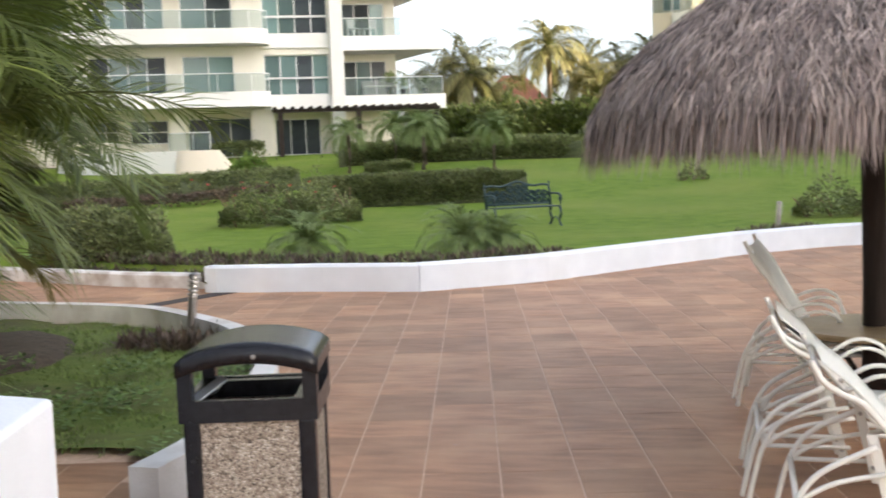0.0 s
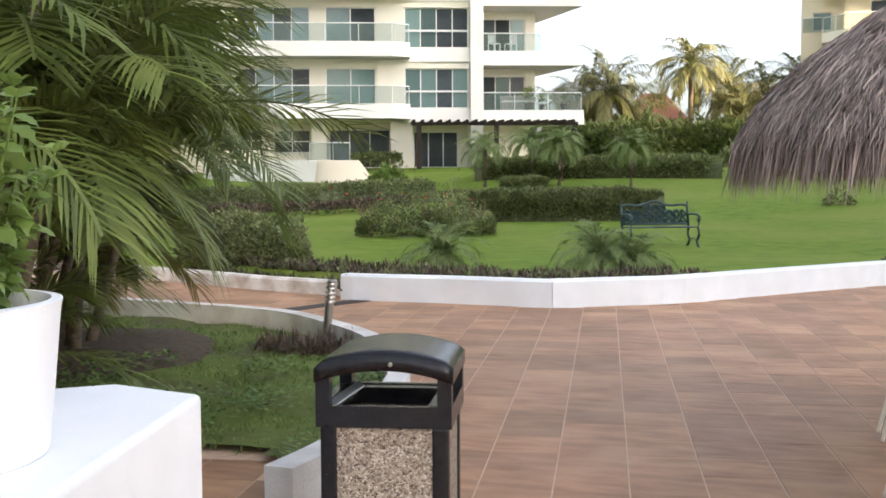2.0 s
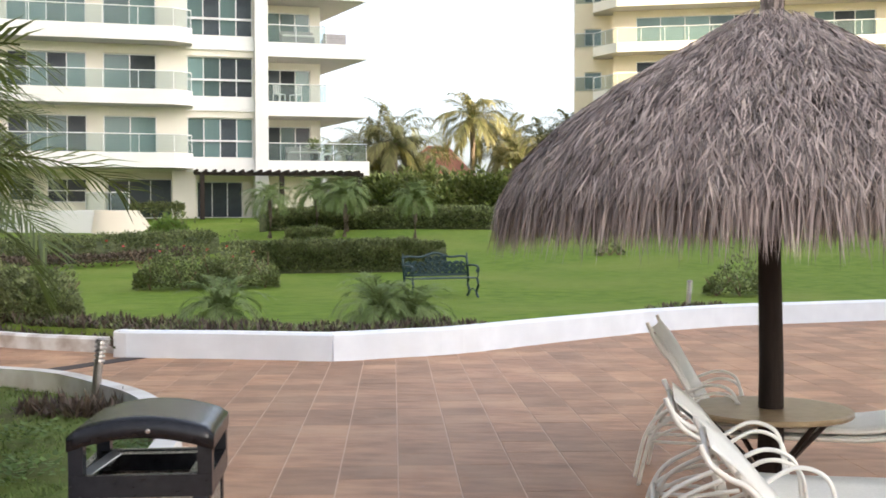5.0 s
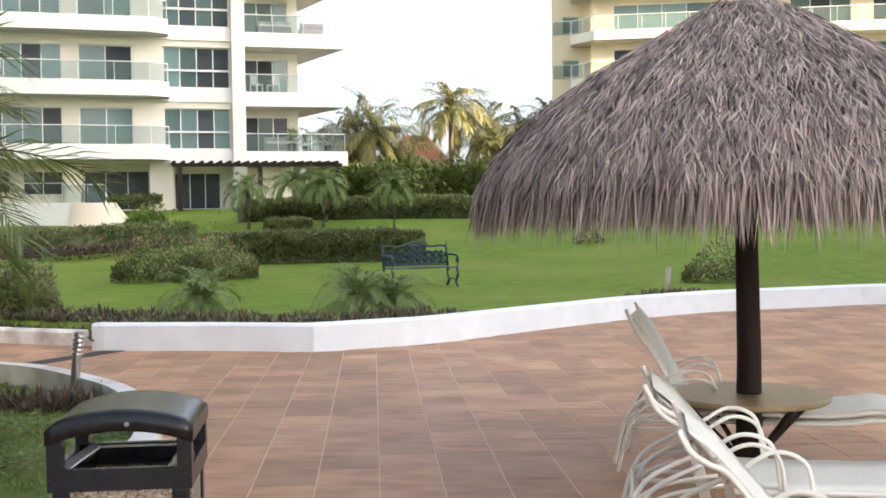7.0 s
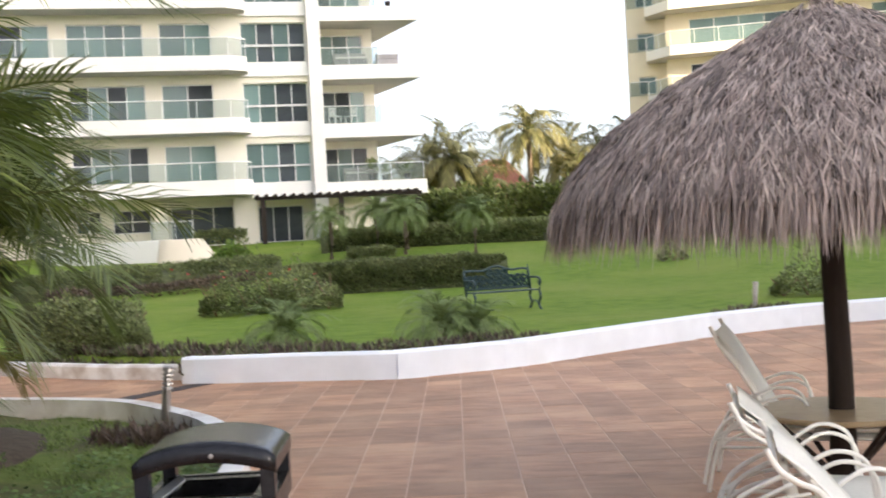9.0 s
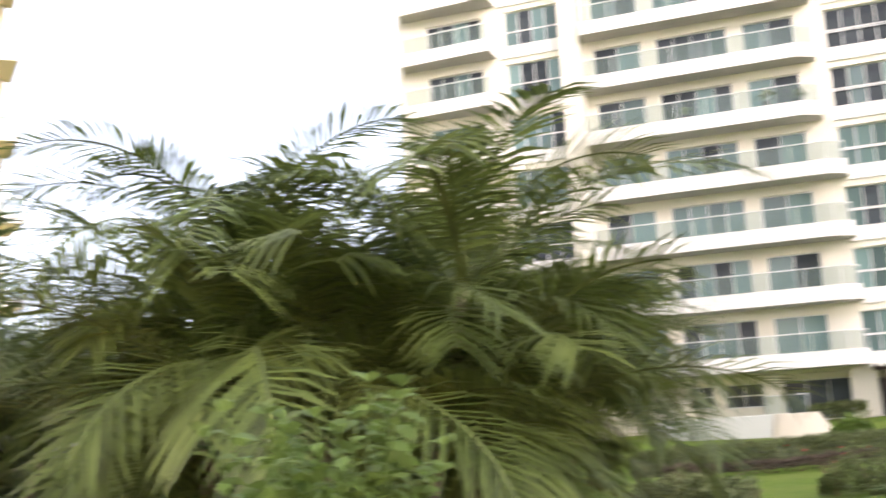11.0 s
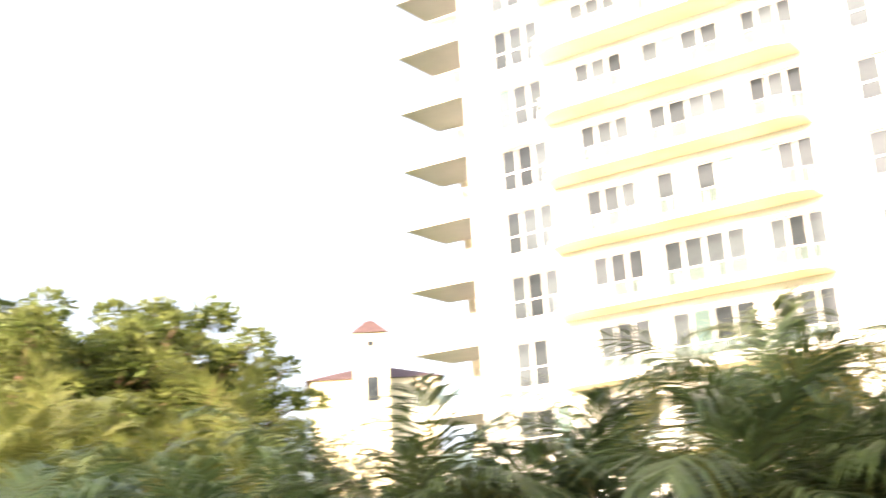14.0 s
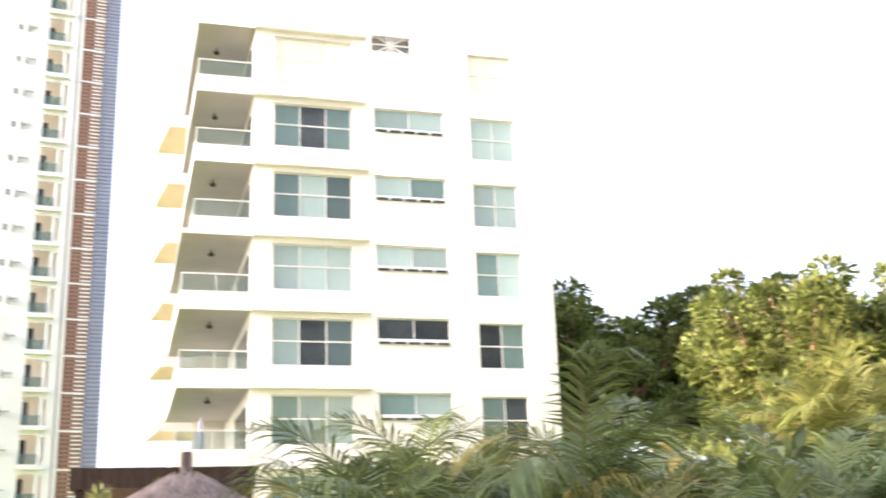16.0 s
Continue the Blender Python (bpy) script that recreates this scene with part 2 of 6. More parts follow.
def from_lists(name, verts, faces, mats, parent=None, label="", smooth=False, idx=None):
    me = bpy.data.meshes.new(name)
    me.from_pydata(verts, [], faces)
    for m in (mats if isinstance(mats, (list, tuple)) else [mats]):
        me.materials.append(m)
    if idx is not None:
        me.polygons.foreach_set("material_index", idx)
    if smooth:
        me.polygons.foreach_set("use_smooth", [True] * len(me.polygons))
    ob = new(name, me)
    ob.parent = parent
    if label:
        ob["label"] = label
    return ob


def thing(name, label, category, m=None, group="", kind=""):
    ob = new(name)
    ob.empty_display_size = 0.1
    if m is not None:
        ob.matrix_basis = m
    return tagged(ob, label, category, group, kind)


def box(bm, x0, x1, y0, y1, z0, z1, bevel=0.0):
    vs = [bm.verts.new(p) for p in ((x0, y0, z0), (x1, y0, z0), (x1, y1, z0), (x0, y1, z0), (x0, y0, z1), (x1, y0, z1), (x1, y1, z1), (x0, y1, z1))]
    fs = [bm.faces.new([vs[i] for i in f]) for f in ((3, 2, 1, 0), (4, 5, 6, 7), (0, 1, 5, 4), (1, 2, 6, 5), (2, 3, 7, 6), (3, 0, 4, 7))]
    if bevel:
        es = list({e for f in fs for e in f.edges})
        bmesh.ops.bevel(bm, geom=es, offset=bevel, segments=2, profile=0.6, affect="EDGES")


def boxes(*specs, bevel=0.0):
    bm = bmesh.new()
    for s in specs:
        box(bm, *s, bevel=bevel)
    return bm


def tube(bm, pts, r, n=6, closed=False, taper=None):
    """A round bar along the points."""
    pts = [Vector(p) for p in pts]
    rings = []
    k = len(pts)
    for i, p in enumerate(pts):
        a, b = (pts[(i - 1) % k], pts[(i + 1) % k]) if closed else (pts[max(i - 1, 0)], pts[min(i + 1, k - 1)])
        d = (b - a).normalized()
        s = d.cross(Vector((0, 0, 1)))
        if s.length < 0.05:
            s = d.cross(Vector((1, 0, 0)))
        s.normalize()
        q = s.cross(d)
        rr = r if taper is None else r * taper[i]
        rings.append([bm.verts.new(p + (s * math.cos(t) + q * math.sin(t)) * rr) for t in (2 * math.pi * j / n for j in range(n))])
    for i in range(k if closed else k - 1):
        a, b = rings[i], rings[(i + 1) % k]
        for j in range(n):
            bm.faces.new((a[j], a[(j + 1) % n], b[(j + 1) % n], b[j]))
    if not closed:
        bm.faces.new(rings[0][::-1])
        bm.faces.new(rings[-1])


def bow(pts, steps=6):
    """A smooth line through the points."""
    pts = [Vector(p) for p in pts]
    out = []
    for i in range(len(pts) - 1):
        p0, p1, p2, p3 = pts[max(i - 1, 0)], pts[i], pts[i + 1], pts[min(i + 2, len(pts) - 1)]
        for j in range(steps):
            t = j / steps
            out.append(0.5 * (2 * p1 + (p2 - p0) * t + (2 * p0 - 5 * p1 + 4 * p2 - p3) * t * t + (3 * p1 - p0 - 3 * p2 + p3) * t ** 3))
    return out + [pts[-1]]


def lathe(bm, profile, n=16, cx=0, cy=0):
    rings = [[bm.verts.new((cx + r * math.cos(2 * math.pi * j / n), cy + r * math.sin(2 * math.pi * j / n), z)) for j in range(n)] for r, z in profile]
    for a, b in zip(rings, rings[1:]):
        for j in range(n):
            bm.faces.new((a[j], a[(j + 1) % n], b[(j + 1) % n], b[j]))
    bm.faces.new(rings[0][::-1])
    bm.faces.new(rings[-1])


def strip_wall(bm, line, thick, z0, z1, round_top=0.03):
    """A low wall along a line (its face towards the patio), with a softened coping."""
    line = [Vector(p) for p in line]
    rows = []
    for i, p in enumerate(line):
        d = (line[min(i + 1, len(line) - 1)] - line[max(i - 1, 0)]).normalized()
        s = Vector((-d.y, d.x))
        prof = ((0, z0), (0, z1 - round_top), (round_top, z1), (thick - round_top, z1), (thick, z1 - round_top), (thick, z0))
        rows.append([bm.verts.new((p.x + s.x * o, p.y + s.y * o, z)) for o, z in prof])
    for a, b in zip(rows, rows[1:]):
        for j in range(len(a)):
            bm.faces.new((a[j], b[j], b[(j + 1) % len(a)], a[(j + 1) % len(a)]))
    bm.faces.new(rows[0])
    bm.faces.new(rows[-1][::-1])


class Soup:
    """Loose leaves and blades, gathered fast into one mesh."""

    def __init__(self):
        self.v, self.f, self.m = [], [], []

    def leaf(self, p, d, w, up=Vector((0, 0, 1)), droop=0.0, m=0):
        """A folded blade from p along d, of width w."""
        s = d.cross(up)
        if s.length < 1e-4:
            s = Vector((1, 0, 0))
        s = s.normalized() * (w / 2)
        mid, tip = p + d * 0.45, p + d + Vector((0, 0, -droop))
        k = len(self.v)
        self.v += [p[:], (mid - s)[:], tip[:], (mid + s)[:]]
        self.f.append((k, k + 1, k + 2, k + 3))
        self.m.append(m)

    def blade(self, p, d, w, up, droop=0.0, m=0):
        """A long blade in two pieces, which bends down."""
        s = d.cross(up)
        if s.length < 1e-4:
            s = Vector((1, 0, 0))
        s = s.normalized() * (w / 2)
        a, b = p + d * 0.5 + Vector((0, 0, -droop * 0.25)), p + d + Vector((0, 0, -droop))
        k = len(self.v)
        self.v += [(p - s * 0.6)[:], (p + s * 0.6)[:], (a + s)[:], (a - s)[:], b[:]]
        self.f += [(k, k + 1, k + 2, k + 3), (k + 3, k + 2, k + 4)]
        self.m += [m, m]

    def put(self, name, mats, parent=None, label="", smooth=False):
        return from_lists(name, self.v, self.f, mats, parent, label, smooth, self.m)


def rnd(a, b):
    return random.uniform(a, b)


def unit(az, el):
    return Vector((math.cos(az) * math.cos(el), math.sin(az) * math.cos(el), math.sin(el)))


# ---- ground: one sheet, level under the patio, rising over the lawn ----
WALL_X = [-60, -14, -9.0, -7.5, -6.24, -5.92, -4.44, -3.04, -1.66, -0.24, 1.05, 2.5, 5.25, 12, 60]
WALL_Y = [24, 17.1, 15.15, 14.5, 14.1, 13.3, 13.32, 13.2, 14.06, 15.79, 17.33, 18.52, 19.84, 21.6, 26]
LAWN_Y = [10, 13, 22, 30, 38, 45, 54, 60, 90, 600]
LAWN_Z = [0.24, 0.26, 0.22, 0.46, 0.95, 1.5, 2.1, 2.15, 2.2, 0.0]


def wall_y(x):
    return float(np.interp(x, WALL_X, WALL_Y))


def lawn(x, y):
    """Height of the ground at a place."""
    if y < wall_y(x) + 0.1:
        return -0.06
    return float(np.interp(y, LAWN_Y, LAWN_Z)) + 0.05 * noise.noise((x * 0.15, y * 0.15, 0))


def ground():
    xs = sorted({*np.arange(-40, 30, 0.7).round(2), *np.arange(-7, 6, 0.25).round(2), -2500, -1200, -600, -300, -150, -90, -60, 40, 60, 90, 150, 300, 600, 1200, 2500})
    vs = [-2500, -1200, -600, -250, -100, -50, -25, -12, -6, -2, -0.5, 0.05, 0.12, *np.arange(0.5, 50, 0.8), 60, 80, 120, 250, 600, 1300, 2500]
    verts, faces = [], []
    for v in vs:
        for x in xs:
            y = wall_y(x) + v
            h = -0.06 if v < 0.1 else float(np.interp(y, LAWN_Y, LAWN_Z)) + 0.05 * noise.noise((x * 0.15, y * 0.15, 0))
            verts.append((x, y, h))
    n = len(xs)
    for i in range(len(vs) - 1):
        for j in range(n - 1):
            k = i * n + j
            faces.append((k, k + 1, k + n + 1, k + n))
    return tagged(from_lists("ground", verts, faces, M_LAWN, smooth=True), "mown green lawn rising gently towards the apartment buildings", "lawn", kind="structure")


ground()


# ---- patio ----
patio = tagged(new("patio", bpy.data.meshes.new("patio")), "terrace of terracotta coloured stone tiles with pale joints", "patio", kind="structure")


def patio_sheet():
    """The mortar bed follows the garden wall."""
    bm = bmesh.new()
    xs = list(np.arange(-16, 16.1, 0.4))
    rows = [[bm.verts.new((x, y, -0.003)) for y in (-30, wall_y(x) + 0.1)] for x in xs]
    for a, b in zip(rows, rows[1:]):
        bm.faces.new((a[0], b[0], b[1], a[1]))
    me = mesh(bm, "patio", M_GROUT)
    patio.data = me


patio_sheet()

# garden wall, in two lengths with a joint, and the lower stained wall beside it
line = [(x, wall_y(x)) for x in np.arange(-5.95, -3.05, 0.2)]
bm = bmesh.new()
strip_wall(bm, line + [(-3.05, wall_y(-3.05))], 0.22, -0.05, 0.345)
tagged(part("garden_wall", bm, M_WHITE), "low white rendered garden wall along the terrace edge", "low wall", kind="structure")
bm = bmesh.new()
strip_wall(bm, [(x, wall_y(x)) for x in np.arange(-3.035, 15, 0.25)], 0.22, -0.05, 0.35)
tagged(part("garden_wall", bm, M_WHITE), "low white rendered garden wall curving round the lawn", "low wall", kind="structure")
bm = bmesh.new()
strip_wall(bm, [(-16, 17.4), (-12, 15.9), (-9.0, 14.75), (-7.5, 14.12), (-6.24, 13.8), (-5.6, 13.62)], 0.2, -0.05, 0.2)
tagged(part("path_wall", bm, M_WHITE_DIRTY), "low white wall with brown weather stains beside the path", "low wall", kind="structure")
# thin dark grey strip laid flat across the path
bm = boxes((-0.14, 0.14, -0.78, 0.72, 0.001, 0.006))
o = tagged(part("dark_path_strip", bm, M_GREYROOF), "narrow dark grey strip across the path", "drain", kind="structure")
o.matrix_basis = pose(-5.87, 12.7, 0, 0, 0, -21.3)

# grass island with its curved kerb
KERB = [(-16, 13.1), (-12, 12.1), (-9.0, 11.3), (-6.95, 10.92), (-6.0, 10.75), (-5.17, 10.45), (-4.33, 9.75), (-3.74, 9.14), (-3.2, 8.3), (-2.82, 7.47), (-2.6, 6.6), (-2.45, 5.9), (-2.4, 5.3), (-2.44, 4.75)]
kerb_line = [p.to_2d() for p in bow([(x, y, 0) for x, y in KERB], 5)]
bm = bmesh.new()
strip_wall(bm, kerb_line, -0.16, -0.05, 0.22, 0.0)
bmesh.ops.recalc_face_normals(bm, faces=bm.faces)
tagged(part("island_kerb", bm, M_KERB), "curved low white kerb round the grass island", "kerb", kind="structure")


def island_edge(y):
    """x of the kerb at a given y."""
    pts = sorted((p.y, p.x) for p in kerb_line)
    return float(np.interp(y, [p[0] for p in pts], [p[1] for p in pts]))


def on_island(x, y):
    if (x + 3.45) ** 2 + (y - 4.7) ** 2 < 0.97 ** 2:
        return False
    return y > 3.9 and y < 13.2 and x < island_edge(y) - 0.1 and not (x < -3 and y > float(np.interp(x, [p[0] for p in KERB[:8]], [p[1] for p in KERB[:8]])) - 0.1)


def island():
    bm = bmesh.new()
    step = 0.12
    grid = {}
    xs, ys = np.arange(-16, -2.4, step), np.arange(3.9, 13.2, step)
    for i, x in enumerate(xs):
        for j, y in enumerate(ys):
            if on_island(x, y):
                grid[i, j] = bm.verts.new((x, y, 0.03 + 0.04 * noise.noise((x * 1.5, y * 1.5, 3))))
    for (i, j) in list(grid):
        q = [grid.get(k) for k in ((i, j), (i + 1, j), (i + 1, j + 1), (i, j + 1))]
        if all(q):
            bm.faces.new(q)
    return tagged(part("island_grass", bm, M_ROUGH, smooth=True), "rough grass and weeds inside the kerbed island", "grass", kind="structure")


island()


def soil_bed():
    """Bare brown soil round the palm stems."""
    bm = bmesh.new()
    n, rings = 40, (0.0, 0.5, 0.85, 1.0)
    rows = []
    for f in rings:
        row = []
        for i in range(n):
            a = 2 * math.pi * i / n
            r = f * (1 + 0.1 * noise.noise((math.cos(a) * 1.5, math.sin(a) * 1.5, 4)))
            x, y = -6.45 + 1.35 * r * math.cos(a), 8.3 + 1.65 * r * math.sin(a)
            row.append(bm.verts.new((x, y, 0.13 - 0.07 * f ** 3 + 0.03 * noise.noise((x * 3, y * 3, 1)) if f < 1 else 0.0)))
        rows.append(row)
    for a, b in zip(rows[1:], rows[2:]):
        for i in range(n):
            bm.faces.new((a[i], b[i], b[(i + 1) % n], a[(i + 1) % n]))
    bm.faces.new(rows[1])
    for v in rows[0]:
        bm.verts.remove(v)
    return tagged(part("soil_bed", bm, M_SOIL, smooth=True), "bare brown soil round the stems of the palms", "soil", kind="structure")


soil_bed()


# ---- buildings: local x runs along the front, y goes into the building ----
def pierced(bm, x0, x1, z0, z1, y0, y1, holes):
    """A wall with real openings, in one piece."""
    xs = sorted({x0, x1, *[v for h in holes for v in h[:2] if x0 < v < x1]})
    zs = sorted({z0, z1, *[v for h in holes for v in h[2:] if z0 < v < z1]})
    g = {}

    def vert(s, i, k):
        if (s, i, k) not in g:
            g[s, i, k] = bm.verts.new((xs[i], (y0, y1)[s], zs[k]))
        return g[s, i, k]

    def solid(i, k):
        if not (0 <= i < len(xs) - 1 and 0 <= k < len(zs) - 1):
            return False
        x, z = (xs[i] + xs[i + 1]) / 2, (zs[k] + zs[k + 1]) / 2
        return not any(h[0] < x < h[1] and h[2] < z < h[3] for h in holes)

    faces = []
    for i in range(len(xs) - 1):
        for k in range(len(zs) - 1):
            if not solid(i, k):
                continue
            faces.append(bm.faces.new([vert(0, *c) for c in ((i, k), (i + 1, k), (i + 1, k + 1), (i, k + 1))]))
            faces.append(bm.faces.new([vert(1, *c) for c in ((i, k), (i, k + 1), (i + 1, k + 1), (i + 1, k))]))
            for di, dk, p, q in ((-1, 0, (i, k), (i, k + 1)), (1, 0, (i + 1, k), (i + 1, k + 1)), (0, -1, (i, k), (i + 1, k)), (0, 1, (i, k + 1), (i + 1, k + 1))):
                if not solid(i + di, k + dk):
                    faces.append(bm.faces.new((vert(0, *p), vert(0, *q), vert(1, *q), vert(1, *p))))
    bmesh.ops.recalc_face_normals(bm, faces=faces)


def front(t, mat, *args, label=""):
    bm = bmesh.new()
    pierced(bm, *args)
    return part("wall", bm, mat, t, label)


PANES = {}


def pane_mesh(w, h, mat):
    key = (round(w, 2), round(h, 2), mat.name)
    if key not in PANES:
        PANES[key] = mesh(boxes((-w / 2, w / 2, -0.01, 0.01, 0, h)), "pane", mat)
    return PANES[key]


def lattice(x0, x1, z0, z1, y, panes, bar, f=0.05):
    """A window frame in one piece: stiles, rails and a cross bar round the lights."""
    w = (x1 - x0) / panes
    xs = [x0, x0 + f]
    for i in range(1, panes):
        xs += [x0 + i * w - f / 2, x0 + i * w + f / 2]
    xs += [x1 - f, x1]
    zs = [z0, z0 + f]
    if bar:
        zb = z0 + (z1 - z0) * bar
        zs += [zb - 0.03, zb + 0.03]
    zs += [z1 - f, z1]
    bm = bmesh.new()
    g = [[[bm.verts.new((x, yy, z)) for z in zs] for x in xs] for yy in (y, y + 0.09)]
    solid = lambda i, k: 0 <= i < len(xs) - 1 and 0 <= k < len(zs) - 1 and (i % 2 == 0 or k % 2 == 0)
    for i in range(len(xs) - 1):
        for k in range(len(zs) - 1):
            if not solid(i, k):
                continue
            a, b = g[0], g[1]
            bm.faces.new((a[i][k], a[i + 1][k], a[i + 1][k + 1], a[i][k + 1]))
            bm.faces.new((b[i][k], b[i][k + 1], b[i + 1][k + 1], b[i + 1][k]))
            for di, dk, p, q in ((-1, 0, (i, k), (i, k + 1)), (1, 0, (i + 1, k), (i + 1, k + 1)), (0, -1, (i, k), (i + 1, k)), (0, 1, (i, k + 1), (i + 1, k + 1))):
                if not solid(i + di, k + dk):
                    bm.faces.new((a[p[0]][p[1]], a[q[0]][q[1]], b[q[0]][q[1]], b[p[0]][p[1]]))
    bmesh.ops.recalc_face_normals(bm, faces=bm.faces)
    return bm


def window(parent, x0, x1, z0, z1, y, panes=3, bar=0.42, dark=0.3, pale=0.0):
    """A framed window set in an opening, with a lower light under a cross bar."""
    w = (x1 - x0) / panes
    fr = part("window", lattice(x0, x1, z0, z1, y, panes, bar), M_FRAME, parent)
    for i in range(panes):
        mat = M_DARKPANE if random.random() < dark else M_TEAL
        # pale above 1 takes panes with the sun's wash-out painted in
        if pale and random.random() < pale:
            mat = M_WASHED_PANE if pale > 1 else M_PALE_TEAL
        o = new("pane", pane_mesh(w, z1 - z0, mat))
        o.parent = fr
        o.location = (x0 + (i + 0.5) * w, y + 0.05, z0)
    return fr


def railing(parent, pts, z, h=0.95, glass=True):
    """A glass railing with its handrail along a line."""
    bm = bmesh.new()
    rows = [(bm.verts.new((*p, z + 0.02)), bm.verts.new((*p, z + h))) for p in pts]
    for a, b in zip(rows, rows[1:]):
        bm.faces.new((a[0], b[0], b[1], a[1]))
    g = part("railing_glass", bm, M_RAILGLASS, parent, "pale green railing glass")
    bm = bmesh.new()
    tube(bm, [(*p, z + h) for p in pts], 0.028, 6)
    for a, b in zip(pts, pts[1:]):
        n = max(1, round((Vector(b) - Vector(a)).length / 1.6))
        for i in range(n + 1):
            p = Vector(a).lerp(Vector(b), i / n)
            tube(bm, [(p.x, p.y, z), (p.x, p.y, z + h)], 0.014, 4)
    part("handrail", bm, M_FRAME, parent)


def slab(bm, outline, z0, z1):
    lo = [bm.verts.new((*p, z0)) for p in outline]
    hi = [bm.verts.new((*p, z1)) for p in outline]
    n = len(outline)
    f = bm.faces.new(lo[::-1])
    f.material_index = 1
    bm.faces.new(hi)
    for i in range(n):
        bm.faces.new((lo[i], lo[(i + 1) % n], hi[(i + 1) % n], hi[i]))


def balcony(parent, outline, rail, z0, z1, h=0.9, soffit=None):
    """A balcony slab with an edge beam, railing glass and handrail."""
    bm = bmesh.new()
    slab(bm, outline, z0, z1)
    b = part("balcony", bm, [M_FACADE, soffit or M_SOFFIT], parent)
    railing(b, rail, z1, h)
    return b


def tower_a():
    """The white block across the lawn."""
    t = thing("apartment_building", "white apartment block with glass-railed balconies and teal windows", "building", pose(-19.83, 53.5, 0, 0, 0, 22), "garden apartment blocks")
    F, N = 3.1, 9
    top = 4.5 + N * F
    holes, right, ground_holes = [], [], [(-8.6, -7.4, 3.0, 4.1), (-6.8, -4.9, 2.9, 4.1), (-3.9, -0.7, 2.1, 4.12), (0.55, 2.9, 2.1, 4.0)]
    for k in range(N):
        z = 5.15 + k * F
        holes += [(-11.9, -9.3, z, z + 2.05), (-8.5, -4.8, z, z + 2.05), (-4.0, -1.45, z, z + 2.05), (0.05, 3.35, z, z + 2.05), (-16.8, -13.7, z, z + 2.05), (-21.5, -18.2, z, z + 2.0)]
        right += [(4.3, 6.75, z, z + 1.95)]
    front(t, M_PALE, -23, 3.4, 0.3, 4.5, 1.3, 1.6, ground_holes)
    front(t, M_PALE, -23, 3.4, 4.5, top, 0, 0.3, holes, label="cream rendered front wall")
    front(t, M_PALE, 4.1, 7.3, 4.4, top, 3.2, 3.5, right)
    for b in ((-23, 3.4, 0.3, 1.3, 4.42, 4.5), (7.0, 7.3, 3.5, 16, 2.0, top), (4.1, 7.0, 3.2, 3.5, 2.0, 4.4), (-23, 7.0, 15.7, 16, 2.0, top), (-23.3, -23, 0, 16, 0.3, top), (3.4, 4.1, 0.35, 3.5, 2.0, top)):
        part("side_wall", boxes(b), M_PALE, t)
    bm = boxes((-23.3, 7.3, 0.2, 16, top, top + 0.5))
    part("roof", bm, M_FACADE, t)
    part("pillar", boxes((3.42, 4.1, -0.35, 0.35, 2.0, top), bevel=0.02), M_FACADE, t, "full-height white pillar")
    part("pillar", boxes((-13.55, -12.4, -0.9, 0.0, 0.3, top)), M_PALE, t, "full-height cream pillar")
    for x0, x1 in ((-0.7, 0.45), (-9.4, -8.7), (-4.75, -4.0)):
        part("pillar", boxes((x0, x1, 0.0, 1.3, 0.3, 4.42)), M_PALE, t, "square cream pillar")
    for h in ground_holes:
        window(t, h[0], h[1], h[2], h[3], 1.45, 3 if h[1] - h[0] > 2 else 2, 0.0 if h[2] < 2.5 else 0.5, 0.8)
    for k in range(N):
        z = 5.15 + k * F
        for h in holes[6 * k:6 * k + 6]:
            window(t, h[0], h[1], h[2], h[3], 0.16, 4 if h[1] - h[0] > 3 else 2, 0.42 if h[0] in (0.05, -16.8) else 0.0, 0.45)
        window(t, *right[k], 3.35, 3, 0.0, 0.6)
        d = 1.5 if k < 5 else 1.3
        e = 0.3 if k < 4 else -0.55
        balcony(t, [(-12.4, 0.0), (-12.3, -d), (e - 0.9, -d), (e, -d + 0.55), (e, 0.0)], [(-12.3, -d + 0.06), (e - 0.92, -d + 0.06), (e - 0.06, -d + 0.6)], 4.56 + k * F, 5.3 + k * F, 0.9)
        balcony(t, [(-22.9, 0), (-22.6, -1.2), (-17.3, -1.5), (-17.3, 0)], [(-22.55, -1.14), (-17.36, -1.44)], 4.56 + k * F, 5.3 + k * F, 0.9)
        for x0, x1 in ((0.0, 3.42), (-17.2, -13.55)):
            part("band", boxes((x0, x1, -0.12, 0.0, 4.42 + k * F, 5.12 + k * F)), M_FACADE, t)
        q = 9.6 if k == 0 else (9.55 if k < 4 else 8.9)
        out = [(4.1, 1.0), (q, 1.0), (q, 3.9), (7.3, 3.9), (7.3, 3.2), (4.1, 3.2)] if k == 0 else [(4.1, 1.0), (q, 1.0), (7.5, 9.5), (7.3, 9.5), (7.3, 3.2), (4.1, 3.2)]
        balcony(t, out, [(4.12, 1.08), (7.3 if 0 < k < 4 else q - 0.15, 1.08)], 4.36 + k * F, 5.12 + k * F, 0.92)
        bm = boxes((0.05, 3.4, -0.06, -0.03, 6.0 + k * F, 6.06 + k * F))
        part("handrail", bm, M_FRAME, t)
    return t


tower_a()


